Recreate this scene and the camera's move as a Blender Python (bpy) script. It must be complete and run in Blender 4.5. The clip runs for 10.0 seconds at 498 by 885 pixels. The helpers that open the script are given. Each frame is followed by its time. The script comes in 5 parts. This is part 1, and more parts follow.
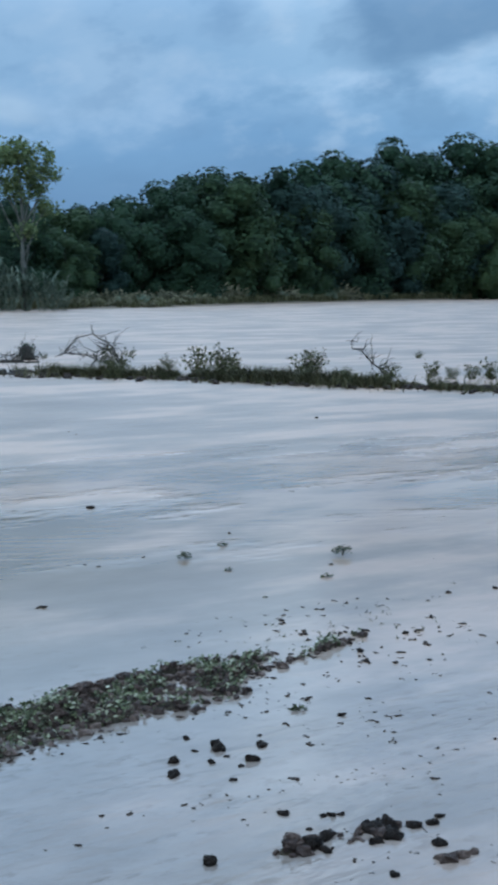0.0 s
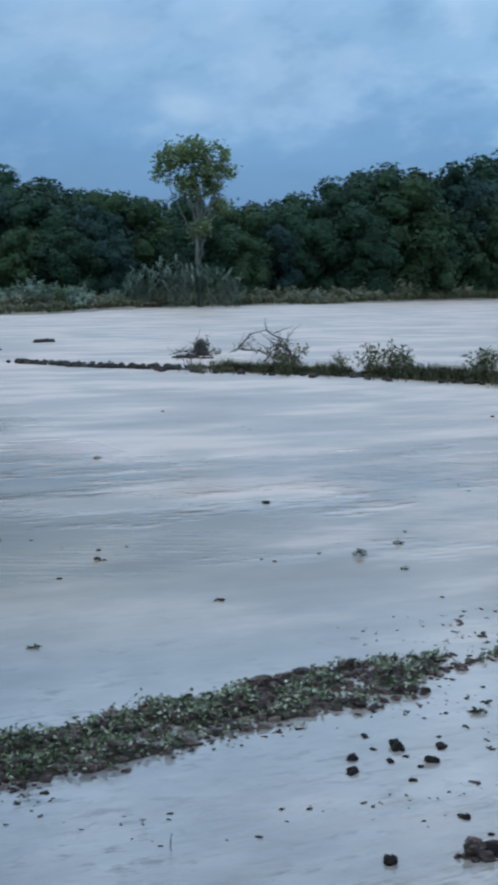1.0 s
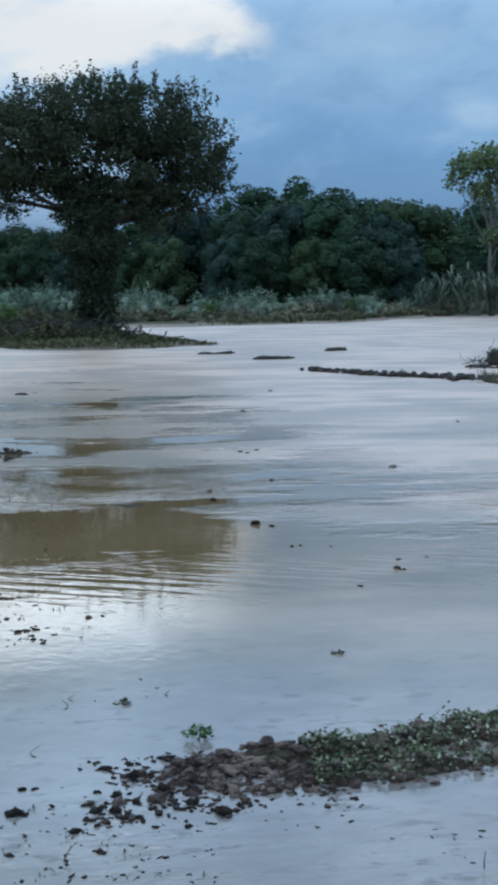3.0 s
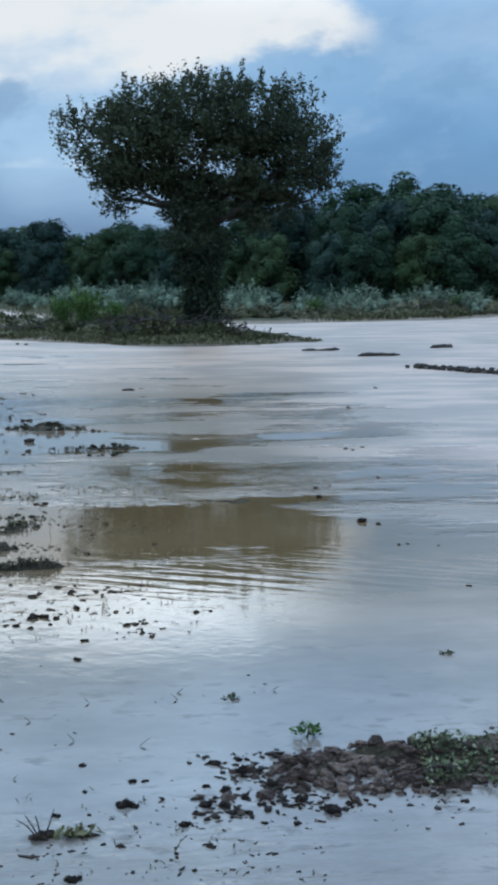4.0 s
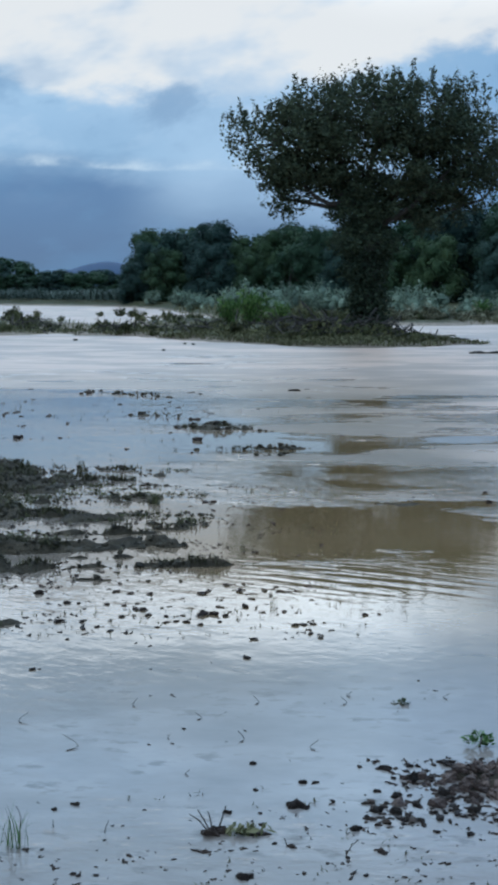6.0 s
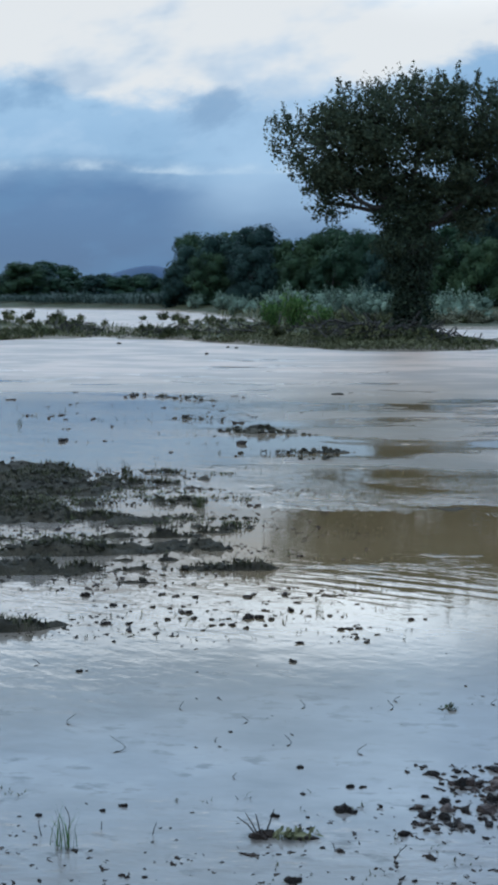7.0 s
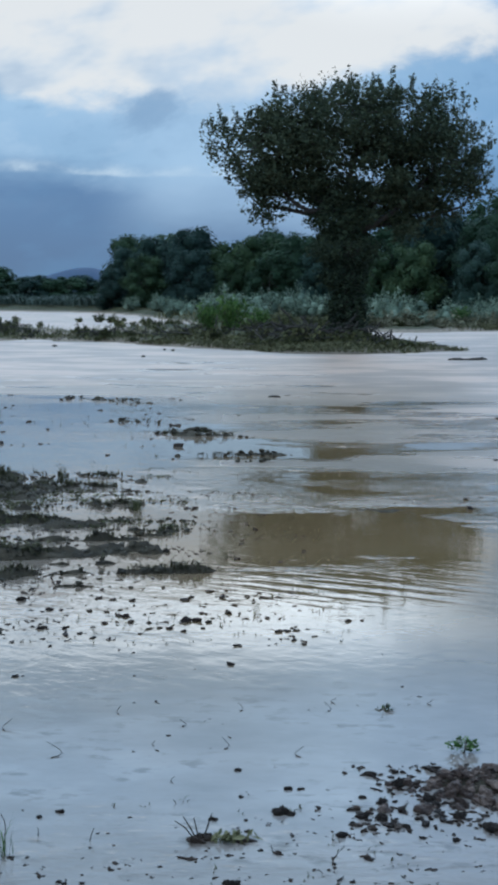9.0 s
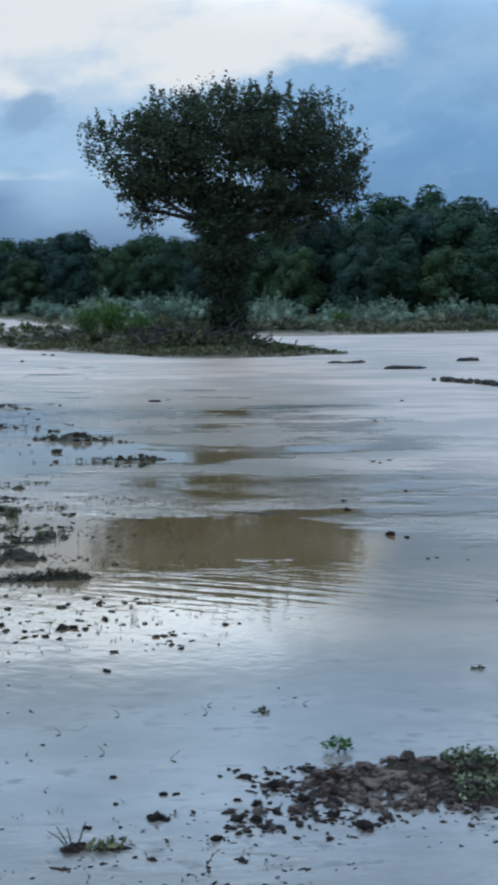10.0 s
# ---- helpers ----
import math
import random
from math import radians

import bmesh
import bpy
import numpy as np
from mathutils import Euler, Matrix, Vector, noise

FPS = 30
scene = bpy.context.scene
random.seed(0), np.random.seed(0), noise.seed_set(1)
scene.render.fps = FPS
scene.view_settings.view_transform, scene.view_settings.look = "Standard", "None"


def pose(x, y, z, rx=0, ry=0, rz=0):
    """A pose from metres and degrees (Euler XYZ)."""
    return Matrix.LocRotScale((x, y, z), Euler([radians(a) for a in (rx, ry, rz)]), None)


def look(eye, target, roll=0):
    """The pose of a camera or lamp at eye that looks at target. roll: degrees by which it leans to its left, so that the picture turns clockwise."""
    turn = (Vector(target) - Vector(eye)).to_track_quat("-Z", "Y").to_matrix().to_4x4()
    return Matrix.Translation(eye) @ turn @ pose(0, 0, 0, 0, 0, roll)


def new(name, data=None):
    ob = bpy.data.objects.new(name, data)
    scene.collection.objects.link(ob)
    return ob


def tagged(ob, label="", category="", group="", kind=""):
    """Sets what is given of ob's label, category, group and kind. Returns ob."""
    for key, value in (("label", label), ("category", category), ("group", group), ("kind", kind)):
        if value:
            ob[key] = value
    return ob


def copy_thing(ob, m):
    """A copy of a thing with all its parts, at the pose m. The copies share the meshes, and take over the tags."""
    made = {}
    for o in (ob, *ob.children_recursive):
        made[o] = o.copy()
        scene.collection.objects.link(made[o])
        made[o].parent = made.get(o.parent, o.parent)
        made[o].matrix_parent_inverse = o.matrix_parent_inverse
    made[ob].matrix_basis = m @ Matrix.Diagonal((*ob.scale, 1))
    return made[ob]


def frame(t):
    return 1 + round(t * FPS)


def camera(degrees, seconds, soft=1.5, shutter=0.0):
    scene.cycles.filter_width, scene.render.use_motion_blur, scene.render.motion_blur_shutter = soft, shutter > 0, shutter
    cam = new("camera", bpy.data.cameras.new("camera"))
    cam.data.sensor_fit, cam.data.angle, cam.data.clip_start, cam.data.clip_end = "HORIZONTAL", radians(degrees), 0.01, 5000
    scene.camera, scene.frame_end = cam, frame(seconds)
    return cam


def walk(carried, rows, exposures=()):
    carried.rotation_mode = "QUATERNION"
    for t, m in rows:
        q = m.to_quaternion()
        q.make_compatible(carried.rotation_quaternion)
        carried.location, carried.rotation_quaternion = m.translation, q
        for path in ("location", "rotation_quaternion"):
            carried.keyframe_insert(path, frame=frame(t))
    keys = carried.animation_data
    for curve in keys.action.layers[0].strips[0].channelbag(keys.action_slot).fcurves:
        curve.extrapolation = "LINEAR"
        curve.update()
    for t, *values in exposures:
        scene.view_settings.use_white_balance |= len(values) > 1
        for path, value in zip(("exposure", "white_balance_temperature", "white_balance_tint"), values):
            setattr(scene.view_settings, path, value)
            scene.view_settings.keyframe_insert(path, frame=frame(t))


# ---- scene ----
cam = camera(22.43, 10.0, soft=3.8, shutter=0.3)
PATH = [
    (0.0, pose(0.191, 0.190, 1.600, 82.902, -0.032, -30.269)),
    (0.5, pose(0.175, 0.194, 1.600, 82.785, -0.133, -26.513)),
    (1.0, pose(0.144, 0.214, 1.600, 82.744, -0.048, -22.528)),
    (1.5, pose(0.122, 0.221, 1.600, 82.853, 0.015, -19.105)),
    (2.0, pose(0.098, 0.239, 1.600, 83.012, -0.062, -15.671)),
    (2.5, pose(0.073, 0.240, 1.600, 83.125, 0.054, -12.460)),
    (3.0, pose(0.046, 0.247, 1.600, 83.163, 0.201, -9.513)),
    (4.5, pose(0.004, 0.267, 1.600, 82.967, 0.183, -2.849)),
    (5.0, pose(-0.012, 0.277, 1.600, 82.941, 0.114, -0.963)),
    (5.5, pose(-0.021, 0.274, 1.600, 83.014, 0.075, 0.925)),
    (6.0, pose(-0.034, 0.270, 1.600, 83.090, -0.011, 2.634)),
    (7.5, pose(-0.058, 0.266, 1.600, 83.305, 0.073, 4.777)),
    (8.0, pose(-0.051, 0.269, 1.600, 83.312, 0.011, 4.236)),
    (8.5, pose(-0.054, 0.276, 1.600, 83.309, -0.079, 3.204)),
    (9.0, pose(-0.056, 0.270, 1.600, 83.374, -0.172, 1.682)),
    (9.5, pose(-0.038, 0.271, 1.600, 83.455, -0.069, -0.456)),
    (10.0, pose(-0.015, 0.271, 1.600, 83.572, -0.062, -3.676)),
]
walk(cam, PATH, [(0.0, 0.03), (1.0, 0.06), (2.0, 0.07), (3.0, 0.02), (4.5, 0.06), (6.0, 0.03), (8.0, 0.0), (10.0, 0.0)])

# ---- world and sun ----


def world_sky():
    """Broken overcast at dusk: slate-blue cloud, paler streaks and one bright opening high on the left of the lone tree."""
    w = bpy.data.worlds.new("sky")
    scene.world = w
    w.use_nodes = True
    nt = w.node_tree
    nt.nodes.clear()

    def node(kind, **kw):
        n = nt.nodes.new(kind)
        for k, v in kw.items():
            if k == "op":
                n.operation = v
        return n

    def put(sock, v):
        if isinstance(v, (int, float)):
            sock.default_value = v
        else:
            nt.links.new(v, sock)

    def m(op, a, b=0.0, c=None, clamp=False):
        n = node("ShaderNodeMath", op=op)
        n.use_clamp = clamp
        put(n.inputs[0], a)
        put(n.inputs[1], b)
        if c is not None:
            put(n.inputs[2], c)
        return n.outputs[0]

    def step(v, lo, hi):
        n = node("ShaderNodeMapRange")
        n.interpolation_type = "SMOOTHSTEP"
        put(n.inputs[0], v)
        put(n.inputs[1], lo)
        put(n.inputs[2], hi)
        return n.outputs[0]

    def noise_at(x, y, scale, detail, rough=0.55, z=0.0):
        c = node("ShaderNodeCombineXYZ")
        put(c.inputs[0], x)
        put(c.inputs[1], y)
        c.inputs[2].default_value = z
        n = node("ShaderNodeTexNoise")
        nt.links.new(c.outputs[0], n.inputs["Vector"])
        n.inputs["Scale"].default_value = scale
        n.inputs["Detail"].default_value = detail
        n.inputs["Roughness"].default_value = rough
        return n.outputs[0]

    def mix(f, a, b):
        n = node("ShaderNodeMix")
        n.data_type = "RGBA"
        put(n.inputs[0], f)
        for s, v in ((n.inputs[6], a), (n.inputs[7], b)):
            if isinstance(v, tuple):
                s.default_value = (*v, 1)
            else:
                nt.links.new(v, s)
        return n.outputs[2]

    def ramp(v, stops):
        n = node("ShaderNodeValToRGB")
        put(n.inputs[0], v)
        e = n.color_ramp.elements
        while len(e) < len(stops):
            e.new(0.5)
        for el, (p, c) in zip(e, stops):
            el.position, el.color = p, (*c, 1)
        return n.outputs[0]

    tc = node("ShaderNodeTexCoord")
    sep = node("ShaderNodeSeparateXYZ")
    nt.links.new(tc.outputs["Generated"], sep.inputs[0])
    x, y, z = sep.outputs
    deg = 180 / math.pi
    az = m("MULTIPLY", m("ARCTAN2", x, y), deg)
    el = m("MULTIPLY", m("ARCSINE", z), deg)
    # warped elevation, so that the layers of cloud have torn edges
    n1 = noise_at(m("MULTIPLY", az, 0.09), m("MULTIPLY", el, 0.24), 1.0, 5)
    n2 = noise_at(m("MULTIPLY", az, 0.15), m("MULTIPLY_ADD", az, -0.05, m("MULTIPLY", el, 0.30)), 1.0, 4, 0.52, 4.0)
    n3 = noise_at(m("MULTIPLY", az, 0.045), m("MULTIPLY", el, 0.10), 1.0, 3, 0.5, 9.0)
    ew = m("ADD", el, m("MULTIPLY", m("SUBTRACT", n1, 0.5), 3.4))
    t = m("DIVIDE", ew, 30.0, clamp=True)
    right = ramp(t, [(0.0, (0.103, 0.212, 0.370)), (0.12, (0.108, 0.241, 0.450)), (0.21, (0.165, 0.347, 0.600)), (0.32, (0.268, 0.473, 0.720)),
                     (0.45, (0.340, 0.540, 0.780)), (0.8, (0.464, 0.608, 0.790)), (1.0, (0.484, 0.608, 0.780))])
    left = ramp(t, [(0.0, (0.118, 0.222, 0.360)), (0.06, (0.098, 0.193, 0.360)), (0.15, (0.108, 0.222, 0.420)), (0.195, (0.290, 0.485, 0.715)),
                    (0.24, (0.315, 0.515, 0.750)), (0.32, (0.38, 0.585, 0.81)), (0.45, (0.40, 0.600, 0.83)), (0.8, (0.365, 0.585, 0.84)), (1.0, (0.40, 0.59, 0.81))])
    side = step(m("ADD", az, m("MULTIPLY", m("SUBTRACT", n1, 0.5), 10.0)), -2.0, 13.0)
    cloud = mix(side, left, right)
    # billows and wisps: paler tops, darker undersides
    n4 = noise_at(m("MULTIPLY_ADD", el, 0.10, m("MULTIPLY", az, 0.26)), m("MULTIPLY_ADD", az, -0.10, m("MULTIPLY", el, 0.46)), 1.0, 5, 0.55, 14.0)
    high = step(el, 3.0, 7.5)
    cloud = mix(m("MULTIPLY", m("MULTIPLY", step(ew, 6.5, 9.5), m("MULTIPLY", step(az, 30.0, 20.0), step(az, 9.5, 13.0))), 0.15), cloud, (0.494, 0.675, 0.870))
    cloud = mix(m("MULTIPLY", m("MULTIPLY", step(n2, 0.50, 0.70), high), 0.42), cloud, (0.484, 0.666, 0.870))
    cloud = mix(m("MULTIPLY", step(n2, 0.48, 0.28), 0.5), cloud, (0.113, 0.251, 0.460))
    cloud = mix(m("MULTIPLY", m("MULTIPLY", step(n4, 0.52, 0.68), high), 0.30), cloud, (0.515, 0.685, 0.880))
    cloud = mix(m("MULTIPLY", step(n4, 0.48, 0.32), 0.34), cloud, (0.124, 0.270, 0.480))
    cloud = mix(m("MULTIPLY", step(n3, 0.5, 0.72), 0.3), cloud, (0.144, 0.270, 0.460))
    # a slate shelf high on the right, with pale torn tops in a rising line below it
    ridge = m("SUBTRACT", ew, m("MULTIPLY_ADD", az, 0.085, 5.6))
    tops = m("MULTIPLY", step(ridge, -1.5, 0.1), step(ridge, 1.5, 0.3))
    tops = m("MULTIPLY", tops, m("MULTIPLY", step(az, 17.0, 21.0), step(n4, 0.40, 0.60)))
    cloud = mix(m("MULTIPLY", tops, 0.5), cloud, (0.43, 0.63, 0.88))
    shelf = m("MULTIPLY", step(m("ADD", az, m("MULTIPLY", m("SUBTRACT", n2, 0.5), 12.0)), 32.5, 36.0), step(ridge, 0.5, 1.6))
    cloud = mix(m("MULTIPLY", shelf, 0.72), cloud, (0.105, 0.235, 0.43))
    tuft = m("SQRT", m("ADD", m("POWER", m("MULTIPLY", m("SUBTRACT", az, 19.6), 0.55), 2.0), m("POWER", m("SUBTRACT", el, 7.8), 2.0)))
    tuft = step(m("ADD", tuft, m("MULTIPLY", m("SUBTRACT", n4, 0.5), 2.6)), 1.1, 0.1)
    cloud = mix(m("MULTIPLY", tuft, 0.55), cloud, (0.56, 0.74, 0.92))
    cloud = mix(m("MULTIPLY", m("MULTIPLY", step(az, 14.0, 18.0), step(az, 34.0, 27.0)), 0.34), cloud, (0.16, 0.33, 0.58))
    # the open slate-blue reach between the opening and the poplar
    cloud = mix(m("MULTIPLY", m("MULTIPLY", step(az, 2.0, 6.0), step(az, 19.0, 11.0)), 0.34), cloud, (0.14, 0.305, 0.55))
    # a paler bank behind the lone tree
    cloud = mix(m("MULTIPLY", m("MULTIPLY", m("MULTIPLY", step(az, -9.0, -4.5), step(az, 6.0, 2.0)), step(ew, 1.4, 4.6)), 0.58), cloud, (0.40, 0.60, 0.83))
    # a thin bright slit over the dark bank on the left
    slit = m("ADD", el, m("MULTIPLY", m("SUBTRACT", n1, 0.5), 0.9))
    slit = m("MULTIPLY", m("MULTIPLY", step(slit, 5.25, 5.42), step(slit, 5.95, 5.45)), m("MULTIPLY", step(az, -0.5, -4.5), step(az, -26.0, -14.0)))
    cloud = mix(m("MULTIPLY", slit, m("MULTIPLY_ADD", step(n4, 0.44, 0.66), 0.6, 0.05)), cloud, (0.62, 0.77, 0.90))
    # one dark puff below the opening
    puff = m("SQRT", m("ADD", m("POWER", m("MULTIPLY", m("ADD", az, 6.1), 0.75), 2.0), m("POWER", m("SUBTRACT", el, 8.1), 2.0)))
    puff = step(m("ADD", puff, m("MULTIPLY", m("SUBTRACT", noise_at(m("MULTIPLY", az, 0.5), m("MULTIPLY_ADD", az, -0.3, m("MULTIPLY", el, 0.8)), 1.0, 5, 0.6, 21.0), 0.5), 3.6)), 1.7, 0.1)
    cloud = mix(m("MULTIPLY", puff, 0.65), cloud, (0.19, 0.33, 0.53))
    # the bright opening
    edge = m("ADD", m("ADD", m("MULTIPLY", step(az, -5.0, 8.0), 1.9), m("MULTIPLY", step(az, -8.0, -17.0), 1.1)), 8.5)
    ragged = m("ADD", m("MULTIPLY", m("SUBTRACT", n1, 0.5), 2.2), m("MULTIPLY", m("SUBTRACT", n4, 0.5), 2.0))
    fine = noise_at(m("MULTIPLY", az, 0.42), m("MULTIPLY", el, 0.75), 1.0, 5, 0.6, 27.0)
    ragged = m("ADD", ragged, m("MULTIPLY", m("SUBTRACT", fine, 0.5), 2.6))
    loose = step(el, 12.4, 14.0)
    gap = m("MULTIPLY", step(m("ADD", m("SUBTRACT", el, edge), ragged), -0.7, 0.8),
            step(m("ADD", m("ADD", az, m("MULTIPLY", step(el, 10.8, 14.0), 2.2)), m("MULTIPLY", ragged, 1.1)), m("MULTIPLY_ADD", loose, 4.5, 11.2), m("MULTIPLY_ADD", loose, -6.0, 8.6)))
    gap = m("MULTIPLY", gap, step(m("ADD", el, m("MULTIPLY", m("SUBTRACT", n3, 0.5), 5.0)), 17.5, 13.2))
    gap = m("MULTIPLY", gap, step(az, -70.0, -35.0))
    gap = m("MULTIPLY", gap, m("SUBTRACT", 1.0, m("MULTIPLY", step(n2, 0.50, 0.33), 0.6)))
    glare = mix(m("MULTIPLY", step(el, 13.1, 14.3), step(m("ADD", az, m("MULTIPLY", m("SUBTRACT", n3, 0.5), 14.0)), 12.0, 4.0)), (0.77, 0.81, 0.84), (2.5, 2.85, 3.2))
    gap = m("MULTIPLY", gap, m("SUBTRACT", 1.0, m("MULTIPLY", puff, 0.8)))
    cloud = mix(gap, cloud, glare)
    # a little of the clear sky above the cloud shines through
    sky = node("ShaderNodeTexSky")
    sky.sky_type = "NISHITA"
    sky.sun_disc = False
    sky.sun_elevation, sky.sun_rotation = radians(58), radians(200)
    # the cloud deck is thinner and much brighter overhead than along the horizon
    thin = step(az, -4.0, 4.0)
    lift = m("ADD", 1.0, m("MULTIPLY", step(m("ADD", el, m("MULTIPLY", thin, 1.6)), 12.6, 24.0), m("MULTIPLY_ADD", thin, 0.50, 2.0)))
    bright = node("ShaderNodeMix")
    bright.data_type, bright.blend_type = "RGBA", "MULTIPLY"
    bright.inputs[0].default_value = 1.0
    nt.links.new(cloud, bright.inputs[6])
    nt.links.new(lift, bright.inputs[7])
    cloud = bright.outputs[2]
    bg1, bg2, add, out = node("ShaderNodeBackground"), node("ShaderNodeBackground"), node("ShaderNodeAddShader"), node("ShaderNodeOutputWorld")
    nt.links.new(cloud, bg1.inputs[0])
    bg1.inputs[1].default_value = 0.96
    nt.links.new(sky.outputs[0], bg2.inputs[0])
    bg2.inputs[1].default_value = 0.006
    nt.links.new(bg1.outputs[0], add.inputs[0])
    nt.links.new(bg2.outputs[0], add.inputs[1])
    nt.links.new(add.outputs[0], out.inputs[0])


world_sky()
sun = new("sun", bpy.data.lights.new("sun", "SUN"))
sun.data.energy, sun.data.angle, sun.data.color = 0.6, radians(35), (1.0, 0.96, 0.90)
sun.matrix_world = look((-8, -16, 30), (0, 0, 0))

# ---- materials ----


def material(name):
    mt = bpy.data.materials.new(name)
    mt.use_nodes = True
    nt = mt.node_tree
    return mt, nt, nt.nodes["Principled BSDF"]


def tex(nt, kind, scale, detail=4, stretch=(1, 1, 1), rough=0.55, turn=0.0):
    tc, mp, n = nt.nodes.new("ShaderNodeTexCoord"), nt.nodes.new("ShaderNodeMapping"), nt.nodes.new(kind)
    nt.links.new(tc.outputs["Object"], mp.inputs[0])
    nt.links.new(mp.outputs[0], n.inputs["Vector"])
    mp.inputs["Scale"].default_value = stretch
    n.inputs["Scale"].default_value = scale
    if turn:
        spin = nt.nodes.new("ShaderNodeMapping")
        nt.links.new(tc.outputs["Object"], spin.inputs[0])
        nt.links.new(spin.outputs[0], mp.inputs[0])
        spin.inputs["Rotation"].default_value = (0, 0, turn)
    if kind == "ShaderNodeTexNoise":
        n.inputs["Detail"].default_value, n.inputs["Roughness"].default_value = detail, rough
    return n.outputs[0]


def ramp_of(nt, fac, stops):
    n = nt.nodes.new("ShaderNodeValToRGB")
    nt.links.new(fac, n.inputs[0])
    e = n.color_ramp.elements
    while len(e) < len(stops):
        e.new(0.5)
    for el, (p, c) in zip(e, stops):
        el.position, el.color = p, (*c, 1) if isinstance(c, tuple) else (c, c, c, 1)
    return n.outputs[0]


def calc(nt, op, a, b=0.0, c=0.0, clamp=False):
    n = nt.nodes.new("ShaderNodeMath")
    n.operation, n.use_clamp = op, clamp
    for s, v in zip(n.inputs, (a, b, c)):
        if isinstance(v, (int, float)):
            s.default_value = v
        else:
            nt.links.new(v, s)
    return n.outputs[0]


def blend(nt, fac, a, b, kind="MIX"):
    n = nt.nodes.new("ShaderNodeMix")
    n.data_type, n.blend_type = "RGBA", kind
    for s, v in ((n.inputs[0], fac), (n.inputs[6], a), (n.inputs[7], b)):
        if isinstance(v, (int, float)):
            s.default_value = v
        elif isinstance(v, tuple):
            s.default_value = (*v, 1)
        else:
            nt.links.new(v, s)
    return n.outputs[2]


def relief(nt, bsdf, height, strength, distance):
    b = nt.nodes.new("ShaderNodeBump")
    b.inputs["Strength"].default_value, b.inputs["Distance"].default_value = strength, distance
    nt.links.new(height, b.inputs["Height"])
    nt.links.new(b.outputs[0], bsdf.inputs["Normal"])
    return b


def foliage(name, dark, mid, light, rough=0.7, through_light=0.12, vary=0.6):
    """Leaves: every leaf a tone of its own, trees differ a little, a little light passes through."""
    mt, nt, p = material(name)
    geo, info = nt.nodes.new("ShaderNodeNewGeometry"), nt.nodes.new("ShaderNodeObjectInfo")
    v = calc(nt, "ADD", calc(nt, "MULTIPLY_ADD", geo.outputs["Random Per Island"], vary, 0.5 * (0.6 - vary)), calc(nt, "MULTIPLY", info.outputs["Random"], 0.28))
    patch = tex(nt, "ShaderNodeTexNoise", 0.6, 3)
    v = calc(nt, "ADD", v, calc(nt, "MULTIPLY", calc(nt, "SUBTRACT", patch, 0.5), 0.7))
    c = ramp_of(nt, v, [(0.1, dark), (0.45, mid), (0.95, light)])
    nt.links.new(c, p.inputs["Base Color"])
    p.inputs["Roughness"].default_value = rough
    p.inputs["Specular IOR Level"].default_value = 0.12
    tr, mx, out = nt.nodes.new("ShaderNodeBsdfTranslucent"), nt.nodes.new("ShaderNodeMixShader"), nt.nodes["Material Output"]
    nt.links.new(c, tr.inputs[0])
    mx.inputs[0].default_value = through_light
    nt.links.new(p.outputs[0], mx.inputs[1])
    nt.links.new(tr.outputs[0], mx.inputs[2])
    nt.links.new(mx.outputs[0], out.inputs[0])
    return mt


def bark(name, a, b):
    mt, nt, p = material(name)
    n = tex(nt, "ShaderNodeTexNoise", 9, 6, (1, 1, 0.25))
    nt.links.new(ramp_of(nt, n, [(0.3, a), (0.7, b)]), p.inputs["Base Color"])
    p.inputs["Roughness"].default_value = 0.9
    relief(nt, p, n, 0.7, 0.03)
    return mt


def soil(name, dark, mid, light, wet=0.5):
    mt, nt, p = material(name)
    big = tex(nt, "ShaderNodeTexNoise", 3.5, 5)
    fine = tex(nt, "ShaderNodeTexNoise", 60, 5, rough=0.65)
    info = nt.nodes.new("ShaderNodeNewGeometry")
    v = calc(nt, "ADD", calc(nt, "MULTIPLY", big, 0.5), calc(nt, "MULTIPLY", fine, 0.5))
    v = calc(nt, "ADD", v, calc(nt, "MULTIPLY", calc(nt, "SUBTRACT", info.outputs["Random Per Island"], 0.5), 0.25))
    nt.links.new(ramp_of(nt, v, [(0.3, dark), (0.52, mid), (0.75, light)]), p.inputs["Base Color"])
    nt.links.new(ramp_of(nt, fine, [(0.35, wet), (0.65, 0.95)]), p.inputs["Roughness"])
    p.inputs["Specular IOR Level"].default_value = 0.18
    relief(nt, p, fine, 1.0, 0.015)
    return mt


